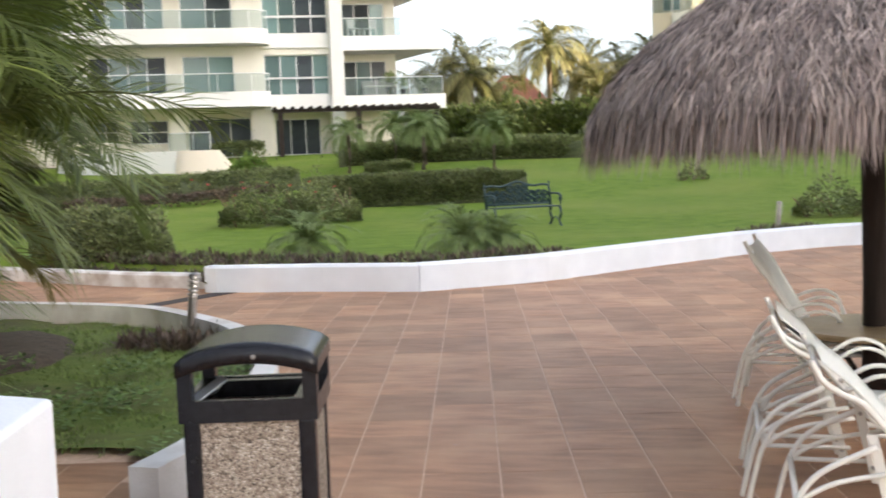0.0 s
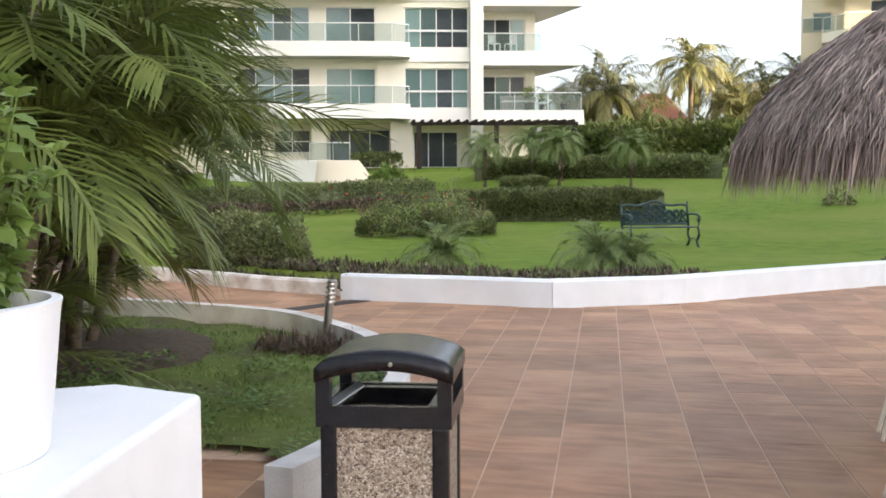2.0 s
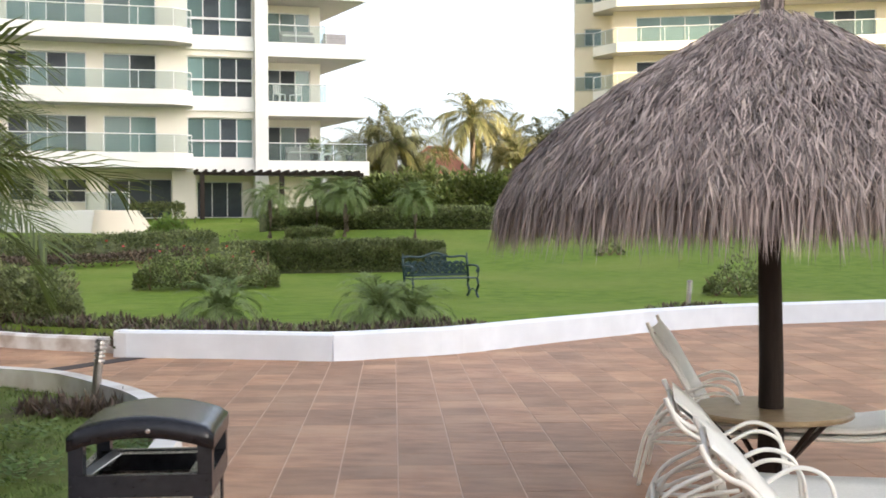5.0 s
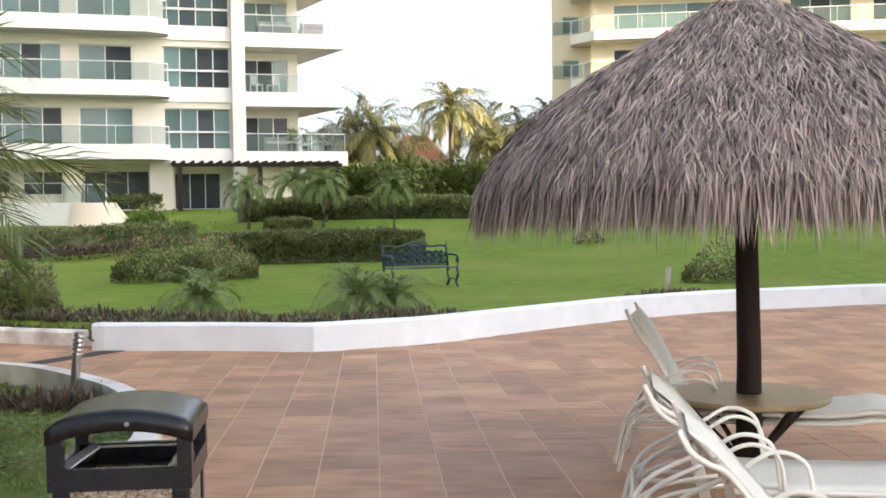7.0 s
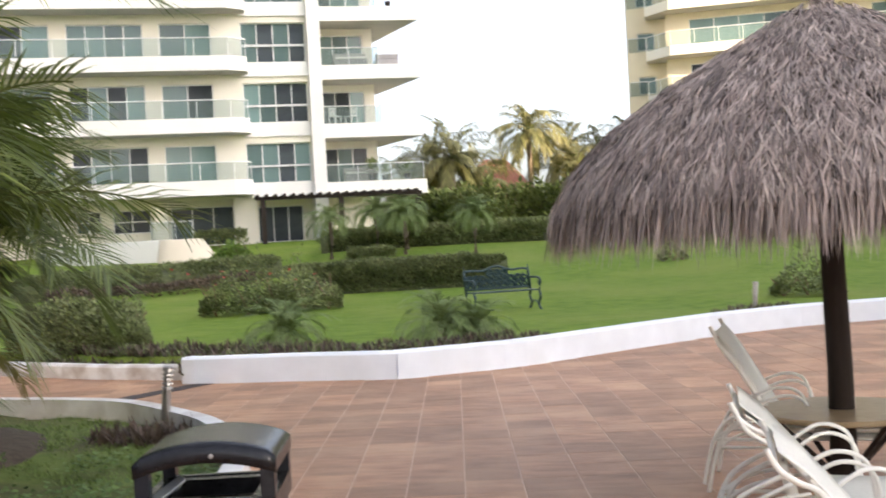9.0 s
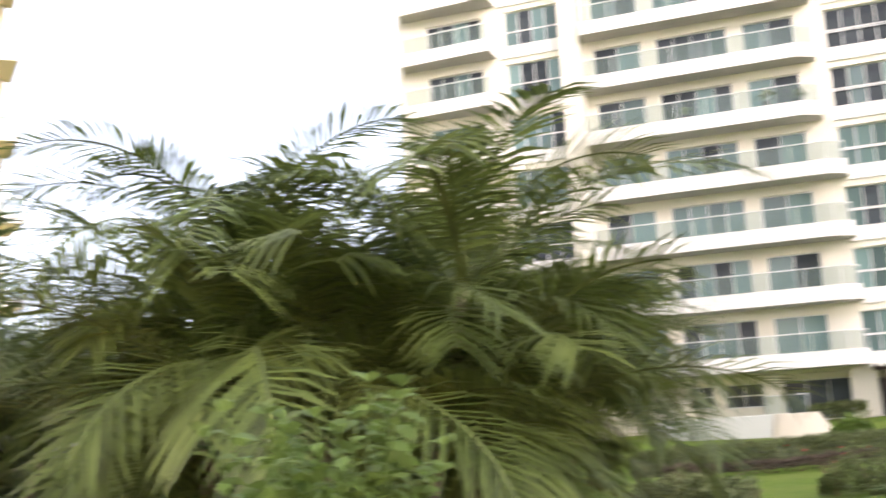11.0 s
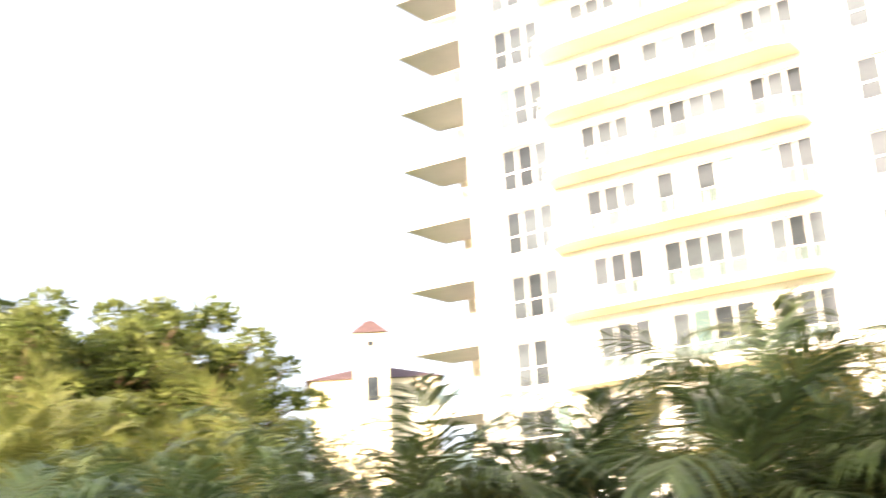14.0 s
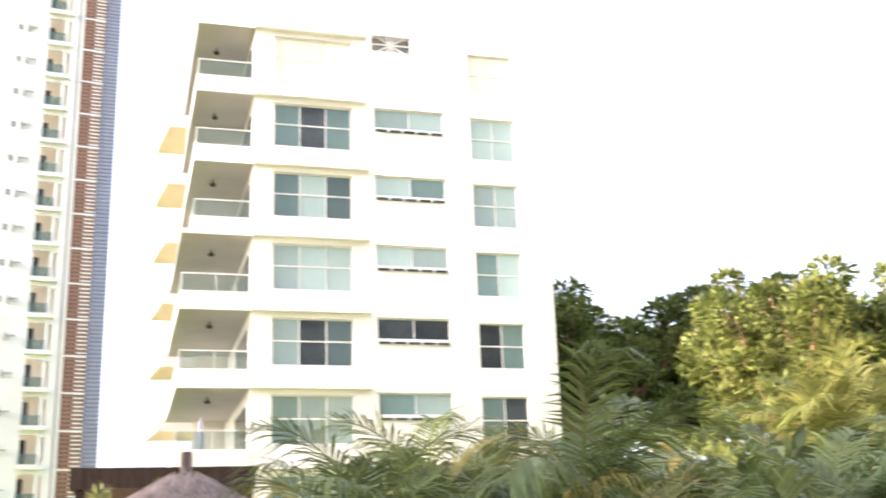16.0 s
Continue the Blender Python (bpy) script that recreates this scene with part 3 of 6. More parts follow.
def pergola():
    t = thing("pergola", "dark timber pergola with scalloped tiles over the ground floor terrace", "pergola", pose(-19.83, 53.5, 0, 0, 0, 22))
    part("beam", boxes((0.3, 8.6, -2.6, -2.45, 4.15, 4.32)), M_DARKWOOD, t)
    for x in (0.55, 4.4, 8.3):
        part("post", boxes((x, x + 0.22, -2.65, -2.4, 2.0, 4.15)), M_DARKWOOD, t)
    for i in range(19):
        x = 0.4 + i * 0.44
        bm = bmesh.new()
        tube(bm, [(x, -2.85, 4.36), (x, -0.35 if x > 3.3 else -0.13, 4.39)], 0.085, 8)
        part("tile_roll", bm, M_DARKWOOD, t)
    return t


pergola()


def tower_c():
    """The tall sunlit block to the west."""
    t = thing("apartment_building", "tall white apartment block in warm low sun", "building", pose(-49.5, -4.6, 0, 0, 0, 64), "garden apartment blocks")
    F, K0, N = 3.1, -2, 10
    base = 11.25
    zs = [base + k * F for k in range(K0, N)]
    top = base + N * F
    holes, lefts, rights = [], [], []
    for z in zs:
        holes += [(1.4, 4.05, z + 0.9, z + 2.95), (5.6, 8.15, z + 1.1, z + 3.02), (8.95, 12.65, z + 1.1, z + 3.02), (13.5, 15.85, z + 1.1, z + 3.02), (17.8, 20.7, z + 0.75, z + 2.55)]
        rights += [(22.1, 25.4, z - 0.1, z + 2.46)]
        lefts += [(-2.4, -0.5, z + 0.7, z + 2.7)]
    front(t, M_FACADE, 0.7, 21.1, 1.0, top, 0, 0.3, holes)
    front(t, M_CREAM, 21.1, 26.5, 1.0, top, 1.7, 2.0, rights)
    front(t, M_CREAM, -2.8, -0.1, 1.0, top, 3.0, 3.3, lefts)
    for b in ((20.8, 21.1, 0.3, 1.7, 1.0, top), (26.2, 26.5, 2.0, 17, 1.0, top), (-2.8, -2.5, 3.3, 17, 1.0, top), (-2.5, 26.2, 16.7, 17, 1.0, top)):
        part("side_wall", boxes(b), M_CREAM, t)
    part("roof", boxes((-2.8, 26.5, 0.1, 17, top, top + 0.6)), M_FACADE, t)
    part("pillar", boxes((-0.1, 0.7, -0.3, 3.0, 1.0, top)), M_FACADE, t, "full-height white pillar")
    part("pillar", boxes((16.2, 17.2, -0.35, 0.0, 1.0, top)), M_FACADE, t, "full-height white pillar")
    for i, z in enumerate(zs):
        for j, h in enumerate(holes[5 * i:5 * i + 5]):
            window(t, *h, 0.16, 4 if j in (2,) else 3, 0.42 if j in (0, 4) else 0.0, 0.8)
        window(t, *rights[i], 1.85, 4, 0.0, 0.8)
        window(t, *lefts[i], 3.15, 2, 0.0, 0.9)
        balcony(t, [(4.1, 0), (4.3, -1.1), (5.2, -1.5), (15.0, -1.5), (15.9, -1.2), (16.0, 0)], [(4.35, -1.05), (5.22, -1.44), (14.98, -1.44), (15.85, -1.15)], z + 0.38, z + 0.7, 0.62, M_SOFFIT_WARM)
        wide = 27.3 if z < 14 else 27.0
        balcony(t, [(21.1, -0.3), (wide, -0.6), (26.8, 2.0), (26.5, 2.0), (26.5, 1.7), (21.1, 1.7)], [(21.2, -0.22), (wide - 0.1, -0.52)], z - 0.62, z - 0.3, 0.6, M_SOFFIT_WARM)
        balcony(t, [(-3.95, -0.5), (-0.1, -0.3), (-0.1, 3.0), (-3.7, 2.75)], [(-3.62, 2.6), (-3.86, -0.42), (-0.12, -0.22)], z, z + 0.65, 0.85)
        for x0, x1 in ((0.7, 4.1), (17.2, 21.1)):
            part("band", boxes((x0, x1, -0.14, 0.0, z - 0.1, z + 0.7)), M_FACADE, t)
    return t


tower_c()


def tower_d():
    """The white block beside the terrace."""
    t = thing("apartment_building", "white apartment block with deep corner balconies and teal windows", "building", pose(-23.6, -36.2, 0, 0, 0, 154), "garden apartment blocks")
    F = 3.1
    zs = [8.4 + k * F for k in range(-2, 6)]
    top = 27.6
    holes = []
    for z in zs:
        holes += [(0.0, 3.31, z - 1.93, z), (4.3, 7.42, z - 0.78, z + 0.12), (8.65, 10.7, z - 1.93, z)]
    front(t, M_FACADE, -0.85, 12.1, 1.0, top, 0, 0.3, [h for h in holes if not (h[0] == 4.3 and h[2] > 22)] + [(4.25, 6.0, 23.65, 24.4)])
    for b in ((11.8, 12.1, 0.3, 15, 1.0, top), (-0.85, -0.55, 0.3, 14.7, 1.0, top), (-0.85, 11.8, 14.7, 15, 1.0, top)):
        part("side_wall", boxes(b), M_FACADE, t)
    part("vent_backing", boxes((4.15, 6.1, 0.31, 0.4, 23.6, 24.45)), M_GREYPANEL, t)
    part("roof", boxes((-0.85, 12.1, 0.0, 15, top, top + 0.5)), M_FACADE, t)
    bm = bmesh.new()
    for a in range(6):
        c, s = math.cos(math.pi * a / 6), math.sin(math.pi * a / 6)
        r = min(0.87 / max(abs(c), 1e-3), 0.37 / max(abs(s), 1e-3))
        tube(bm, [(5.12 - c * r, 0.1, 24.02 - s * r), (5.12 + c * r, 0.1, 24.02 + s * r)], 0.04, 4)
    part("vent_grille", bm, M_FRAME, t, "starburst vent grille")
    for i, z in enumerate(zs):
        a, b, c = holes[3 * i:3 * i + 3]
        window(t, *a, 0.12, 3, 0.52, 0.3, 2 if z > 22 else 0.5)
        if b[2] < 22:
            window(t, *b, 0.12, 2, 0.0, 0.3, 0.5)
        window(t, *c, 0.12, 2, 0.5, 0.3, 2 if z > 22 else 0.5)
        # ledge, louvre sill, balcony
        part("ledge", boxes((-0.85, 3.95, -0.28, 0.0, z + 0.22, z + 0.34)), M_FACADE, t)
        for j in range(5 if b[2] < 22 else 0):
            part("weep_slot", boxes((4.35 + j * 0.62, 4.85 + j * 0.62, -0.1, 0.02, z - 0.98, z - 0.9)), M_DARKPANE, t)
        bm = bmesh.new()
        e = -3.25 if z > 17 else -3.65
        slab(bm, [(e, -0.1), (-0.85, -0.1), (-0.85, 10.0), (e - 0.05, 10.0)], z + 0.22, z + 0.42)
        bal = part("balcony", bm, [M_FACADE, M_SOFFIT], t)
        part("balcony_door", boxes((-0.92, -0.86, 0.9, 5.2, z - F + 0.45, z - 0.35)), M_DARKPANE, bal, "dark sliding balcony door")
        # dark hub of the ceiling fan, which gives no light
        lamp = bmesh.new()
        lathe(lamp, [(0.03, z + 0.22), (0.03, z + 0.12), (0.13, z + 0.06), (0.12, z - 0.04), (0.02, z - 0.06)], 10)
        bmesh.ops.translate(lamp, verts=lamp.verts, vec=(-2.3, 2.2, 0))
        part("ceiling_fan_hub", lamp, M_GREYROOF, bal)
        part("rear_wall", boxes((-2.4, -0.93, 9.6, 9.75, z - F + 0.43, z + 0.21)), M_PALE, bal)
        bm = boxes((e + 0.02, -0.85, -0.1, 0.08, z - F + 0.42, z - F + 0.98), (e + 0.02, e + 0.18, 0.08, 9.9, z - F + 0.42, z - F + 0.98))
        part("parapet", bm, M_FACADE, bal)
        railing(bal, [(e + 0.1, 9.8), (e + 0.1, 0.0), (-0.9, 0.0)], z - F + 0.98, 0.72)
        bm = bmesh.new()
        slab(bm, [(-4.0, 10.8), (-0.85, 10.8), (-0.85, 14.7), (-4.5, 14.7)], z - 0.1, z + 0.6)
        part("balcony", bm, [M_FACADE, M_SOFFIT_WARM], t)
    return t


tower_d()


def tower_b():
    """The cream block behind the umbrella."""
    t = thing("apartment_building", "cream apartment block with wide glass-railed balconies", "building", pose(2.4, 76.2, 0, 0, 0, -3), "garden apartment blocks")
    F = 3.1
    zs = [4.3 + k * F for k in range(0, 7)]
    top = zs[-1] + F
    holes, left = [], []
    for z in zs:
        holes += [(1.3, 11.3, z + 0.75, z + 2.55), (13.2, 17.2, z + 0.75, z + 2.55), (18.6, 23.0, z + 0.75, z + 2.55)]
        left += [(-2.35, -1.15, z + 0.9, z + 2.1)]
    front(t, M_CREAM, 0.0, 32, 1.5, top, 1.8, 2.1, holes)
    front(t, M_CREAM, -3.1, -0.9, 1.5, top, 3.2, 3.5, left)
    for b in ((-0.3, 0.0, 1.8, 3.5, 1.5, top), (-0.9, -0.3, 3.2, 3.5, 1.5, top), (-3.1, -2.8, 3.5, 18, 1.5, top), (31.7, 32, 2.1, 18, 1.5, top), (-2.8, 31.7, 17.7, 18, 1.5, top)):
        part("side_wall", boxes(b), M_CREAM, t)
    part("roof", boxes((-3.1, 32, 1.8, 18, top, top + 0.5)), M_CREAM, t)
    for i, z in enumerate(zs):
        for j, h in enumerate(holes[3 * i:3 * i + 3]):
            window(t, *h, 1.95, 6 if j == 0 else 3, 0.0, 0.4)
        window(t, *left[i], 3.35, 1, 0.0, 0.0)
        bm = bmesh.new()
        slab(bm, [(-1.7, 3.2), (-1.7, 1.9), (0.0, 0.0), (24, 0.0), (25, 1.8), (0.0, 1.8), (0.0, 3.2)], z - 0.1, z + 0.55)
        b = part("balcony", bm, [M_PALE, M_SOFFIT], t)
        railing(b, [(-3.0, 3.0), (-1.75, 3.0)], z + 0.75, 1.0)
        railing(b, [(-1.64, 2.9), (-1.64, 1.94), (0.04, 0.06), (23.9, 0.06)], z + 0.55, 1.0)
    return t


tower_b()


def far_tower():
    """The slim tower behind, with recessed balconies, a brown louvred screen and a blue-grey side."""
    t = thing("residential_tower", "distant slim white residential tower with a brown louvred screen", "building", pose(-36.6, -87.6, 0, 0, 0, 160))
    F, top, N = 3.1, 66, 20
    holes = []
    for i in range(N):
        z = 1.0 + i * F
        holes += [(-2.75, -1.45, z + 0.4, z + 2.75), (-1.15, -0.9, z + 0.4, z + 2.6), (-5.3, -4.95, z + 1.2, z + 1.75)]
    front(t, M_FACADE, -16, -0.25, 0, top, 0, 0.25, holes)
    part("rear_wall", boxes((-16, -0.25, 1.5, 13, 0, top)), M_PALE, t)
    # grey strip standing in for the narrow gap beside the screen
    part("gap_strip", boxes((-0.24, -0.12, -0.05, 0.06, 0, top)), M_GREYPANEL, t)
    part("side_wall", boxes((-0.1, 0.18, -0.1, 13, 0, top)), M_FACADE, t)
    for i in range(N):
        z = 1.0 + i * F
        part("balcony", boxes((-2.85, -0.8, -0.45, 0.0, z, z + 0.38)), M_FACADE, t)
        part("balcony_rail", boxes((-2.8, -1.4, -0.42, -0.39, z + 0.38, z + 1.2)), M_RAILGLASS, t)
        part("balcony_door", boxes((-2.7, -2.25, 1.44, 1.5, z + 0.4, z + 2.5)), M_DARKPANE, t)
        part("pane", boxes((-5.3, -4.95, 0.1, 0.14, z + 1.2, z + 1.75)), M_GREYPANEL, t)
        part("bracket", boxes((-4.5, -4.4, -0.3, 0.0, z + 1.1, z + 1.75), (-4.4, -3.7, -0.3, -0.2, z + 1.45, z + 1.55)), M_GREYPANEL, t)
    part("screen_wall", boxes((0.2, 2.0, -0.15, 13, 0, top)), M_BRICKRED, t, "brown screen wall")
    part("cladding", boxes((2.0, 3.3, 0.05, 13, 0, top)), M_HAZE_BLUE, t, "blue-grey cladding")
    for i in range(N):
        part("floor_band", boxes((0.2, 2.0, -0.22, -0.155, 0.9 + i * F, 1.05 + i * F)), M_FRAME, t)
    bars, slots, fins = bmesh.new(), bmesh.new(), bmesh.new()
    for i in range(int(top / 0.344)):
        z = 0.2 + i * 0.344
        box(bars, 1.15, 1.98, -0.2, -0.155, z, z + 0.11)
        box(slots, 0.3, 0.62, -0.17, -0.155, z, z + 0.16)
        box(slots, 0.74, 1.02, -0.17, -0.155, z, z + 0.16)
        box(fins, 2.02, 3.28, -0.01, 0.045, z, z + 0.13)
    for name, bm, mat in (("louvre_bars", bars, M_FRAME), ("screen_slots", slots, M_SLOT), ("cladding_fins", fins, M_FIN)):
        tagged(part(name, bm, mat, t), kind="stuff")
    return t


far_tower()


def small_tower():
    t = thing("villa_tower", "distant white villa with a square tower and hipped roof", "house", pose(-125.6, -25.4, 1.0, 0, 0, 102.5))
    part("wall", boxes((-1.95, 1.95, -2.2, 2.2, -4, 27.2)), M_CREAM, t)
    part("wall", boxes((-7, 8, 2.3, 14, -4, 22.5)), M_CREAM, t)
    part("opening", boxes((-0.7, 0.9, -2.25, -2.18, 19.2, 22.0)), M_DARKPANE, t, "dark arched opening")
    part("opening", boxes((-0.5, 0.5, -2.25, -2.18, 25.6, 26.2)), M_DARKPANE, t)
    for x0, x1, y0, y1, z, h in ((-2.3, 2.3, -2.6, 2.6, 27.2, 1.9), (-8, 9, 1.8, 15, 22.5, 2.4)):
        bm = bmesh.new()
        b = [bm.verts.new(p) for p in ((x0, y0, z), (x1, y0, z), (x1, y1, z), (x0, y1, z))]
        cx, cy = (x0 + x1) / 2, (y0 + y1) / 2
        a = [bm.verts.new((cx - (x1 - x0) * 0.12, cy, z + h)), bm.verts.new((cx + (x1 - x0) * 0.12, cy, z + h))]
        bm.faces.new(b[::-1])
        bm.faces.new((b[0], b[1], a[1], a[0]))
        bm.faces.new((b[1], b[2], a[1]))
        bm.faces.new((b[2], b[3], a[0], a[1]))
        bm.faces.new((b[3], b[0], a[0]))
        part("roof", bm, M_VILLAROOF, t)
    return t


small_tower()


def red_house():
    t = thing("house", "low house with a red clay tile roof among the palms", "house", pose(-10.9, 84, -0.55, 0, 0, 8) @ Matrix.Diagonal((0.62, 0.8, 1, 1)))
    part("wall", boxes((-4.5, 4, 0, 8, 1.5, 6.0)), M_CREAM, t)
    bm = bmesh.new()
    b = [bm.verts.new(p) for p in ((-5, -0.8, 6.0), (4.6, -0.8, 6.0), (4.6, 8.8, 6.0), (-5, 8.8, 6.0))]
    a = [bm.verts.new((-1.5, 4, 8.6)), bm.verts.new((1.2, 4, 8.6))]
    for f in ((b[3], b[2], b[1], b[0]), (b[0], b[1], a[1], a[0]), (b[1], b[2], a[1]), (b[2], b[3], a[0], a[1]), (b[3], b[0], a[0])):
        bm.faces.new(f)
    part("roof", bm, M_ROOF, t)


red_house()

# plain unseen block added behind the camera, whose long evening shade lies over the garden
back = tagged(part("shade_block", boxes((-12, 12, -27.0, 34, 0, 54)), M_FACADE), "plain unseen block, added to shade the garden from the low sun", "building", kind="structure")
c0 = SUN * 75 + Vector((0.423, 0.906, 0)).normalized() * 26
back.matrix_basis = pose(c0.x, c0.y, 0, 0, 0, math.degrees(math.atan2(SUN.y, SUN.x)))

# second unseen block, added to keep the white corner block in shade
side = tagged(part("shade_block", boxes((-10, 10, -11, 11.3, 0, 54)), M_FACADE), "plain unseen block, added to shade the white corner block", "building", kind="structure")
c1 = SUN * 75 - Vector((0.423, 0.906, 0)).normalized() * 54
side.matrix_basis = pose(c1.x, c1.y, 0, 0, 0, math.degrees(math.atan2(SUN.y, SUN.x)))

# lower unseen block, added to shade the palm row but not the tall tower
low = tagged(part("shade_block", boxes((-10, 10, -6.0, 7.9, 0, 22)), M_FACADE), "plain lower unseen block, added to shade the palm row", "building", kind="structure")
c2 = SUN * 75 - Vector((0.423, 0.906, 0)).normalized() * 9
low.matrix_basis = pose(c2.x, c2.y, 0, 0, 0, math.degrees(math.atan2(SUN.y, SUN.x)))


def podium():
    """The curved terrace parapet in front of the block."""
    t = thing("terrace_parapet", "white curved terrace parapet with a pale glass railing", "parapet", pose(0, 0, 0))
    bm = bmesh.new()
    line = [(-27.5, 46.5), (-25.5, 44.5), (-23.6, 43.6), (-21.5, 43.5), (-20.0, 43.7)]
    strip_wall(bm, line, 0.3, 1.4, 2.35)
    part("parapet", bm, M_FACADE, t)
    bm = bmesh.new()
    n = 14
    for z0, z1, r0, r1 in ((1.1, 2.35, 1.55, 0.95),):
        lo = [bm.verts.new((-19.6 + r0 * math.cos(a) * (1.25 if math.cos(a) > 0 else 0.6), 44.4 + r0 * math.sin(a), z0)) for a in (2 * math.pi * i / n for i in range(n))]
        hi = [bm.verts.new((-19.6 + r1 * math.cos(a), 44.4 + r1 * math.sin(a), z1)) for a in (2 * math.pi * i / n for i in range(n))]
        for i in range(n):
            bm.faces.new((lo[i], lo[(i + 1) % n], hi[(i + 1) % n], hi[i]))
        bm.faces.new(hi)
    part("drum", bm, M_CREAM, t, smooth=True)
    railing(t, [(-20.6, 43.7), (-19.4, 43.5), (-18.8, 43.9)], 2.35, 0.75)


podium()


# ---- plants ----
def frond(s, p, az, el, length, curve, leaf, n, width, mat=0, stalk=1, twist=0.0, droop=0.35, spread=0.95, bare=0.18):
    """A feather-shaped palm leaf: an arching rib with leaflets on both sides."""
    p = Vector(p)
    step = length / n
    for i in range(n):
        t = i / n
        d = unit(az, el - curve * t ** 1.3)
        q = p + d * step
        side = d.cross(Vector((0, 0, 1)))
        side = side.normalized() if side.length > 1e-3 else Vector((math.cos(az + 1.57), math.sin(az + 1.57), 0))
        up = side.cross(d)
        side = side * math.cos(twist) + up * math.sin(twist)
        w = 0.016 * (1 - 0.75 * t) * length / 1.8 + 0.004
        k = len(s.v)
        s.v += [(p - side * w)[:], (p + side * w)[:], (q + side * w)[:], (q - side * w)[:]]
        s.f.append((k, k + 1, k + 2, k + 3))
        s.m.append(stalk)
        if t > bare:
            u = (t - bare) / (1 - bare)
            ll = leaf * (0.45 + 1.5 * u * (1 - u) ** 0.8 + 0.1) * rnd(0.85, 1.1)
            lean = spread * (1.05 - 0.55 * u)
            for sg in (-1, 1):
                v = (d * math.cos(lean) + side * sg * math.sin(lean) + up * rnd(0.05, 0.35)).normalized()
                s.blade(p + side * sg * w, v * ll, width * rnd(0.8, 1.15), up, droop * 0.9 * ll * rnd(0.6, 1.4), mat)
        p = q


def areca(name="areca_palm", stems=11, height=1.9, fronds=7, length=2.0, leaf=0.55, n=32, width=0.034, seed=1, dry=3, label="", low=10, hang=1.0, top=84, leaf_mat=None, yellow=0.0, droop=0.35, base=22, reach=(0.7, 1.0), rise=1.0, spread=0.95):
    """A clump of bamboo-like stems with arching feather leaves."""
    random.seed(seed)
    t = thing(name, label or "clump of green areca palm with arching feather leaves", "palm", None, "palms of the garden")
    s, canes = Soup(), bmesh.new()
    for i in range(stems):
        a = 2.4 * i + rnd(-0.3, 0.3)
        r = 0.12 + 0.5 * (i / stems) ** 0.6
        h = height * rnd(0.55, 1.15) * (1.12 - 0.35 * i / stems)
        foot = Vector((r * math.cos(a), r * math.sin(a), 0))
        lean = unit(a, radians(rnd(70, 86)))
        head = foot + lean * h
        tube(canes, [foot, foot + lean * h * 0.5 + Vector((0, 0, 0.02)), head, head + lean * 0.35], 0.042, 7, taper=[1.15, 0.95, 0.85, 0.5])
        for j in range(fronds):
            az = a + 2.4 * j + rnd(-0.4, 0.4)
            f = j / fronds
            el = radians(top - (top - base) * f + rnd(-8, 8))
            # yellow: share of fronds painted yellow in place of warm sun on them
            frond(s, head + lean * rnd(0.15, 0.4), az, el, length * rnd(0.8, 1.15), radians(rnd(60, 110) * hang), leaf, n, width, 2 if yellow and random.random() < yellow else 0, 1, rnd(-0.5, 0.5), droop, spread)
    for i in range(low):
        az = rnd(0, 6.28)
        frond(s, (0.5 * math.cos(az), 0.5 * math.sin(az), rnd(0.3, rise)), az, radians(rnd(25, 55)), length * rnd(*reach), radians(rnd(70, 110)), leaf, n, width, 0, 1, rnd(-0.4, 0.4))
    for i in range(dry):
        az = -0.9 + rnd(-0.8, 0.8)
        frond(s, (0.5 * math.cos(az), 0.5 * math.sin(az), rnd(0.7, 1.1)), az, radians(rnd(0, 25)), length * 0.7, radians(rnd(60, 90)), leaf * 0.8, n, width, 2, 2, rnd(-0.4, 0.4))
    part("trunk", canes, M_TRUNK, t, smooth=True)
    s.put("crown", [leaf_mat or M_FROND, M_STALK, M_FROND_DRY_LIT], t)
    return t


def set_at(ob, x, y, z, turn=0.0, scale=1.0):
    ob.matrix_basis = pose(x, y, z, 0, 0, turn) @ Matrix.Scale(scale, 4)
    return ob


big_palm = set_at(areca("areca_palm", 18, 2.05, 13, 1.66, 0.42, 46, 0.024, 14, 10, "large dense areca palm with a few yellowed leaves", 44, 1.12, 76, droop=0.3, base=28, reach=(0.5, 0.72), rise=1.7, spread=1.3), -5.2, 5.1, 0.0, 250, 1.12)
copy_thing(big_palm, pose(-8.4, 7.9, 0, 0, 0, 320) @ Matrix.Scale(0.72, 4))
copy_thing(big_palm, pose(-7.4, 6.5, 0, 0, 0, 60) @ Matrix.Scale(0.78, 4))
copy_thing(big_palm, pose(-6.85, 8.1, 0.03, 0, 0, 145) @ Matrix.Scale(1.06, 4))

palm_1 = set_at(areca(seed=21, stems=6, height=1.75, fronds=5, length=2.1, leaf=0.85, n=40, width=0.040, dry=3, low=4, hang=1.0, top=86, leaf_mat=M_FROND_ROW, yellow=0.05, droop=0.5, base=38), -10.2, 4.6, 0.0)
palm_2 = set_at(areca(seed=22, stems=4, height=2.0, fronds=6, length=2.25, leaf=0.9, n=42, width=0.042, dry=3, low=4, hang=1.05, top=88, leaf_mat=M_FROND_ROW, yellow=0.07, droop=0.5, base=42), -11.6, 1.0, 0.0)
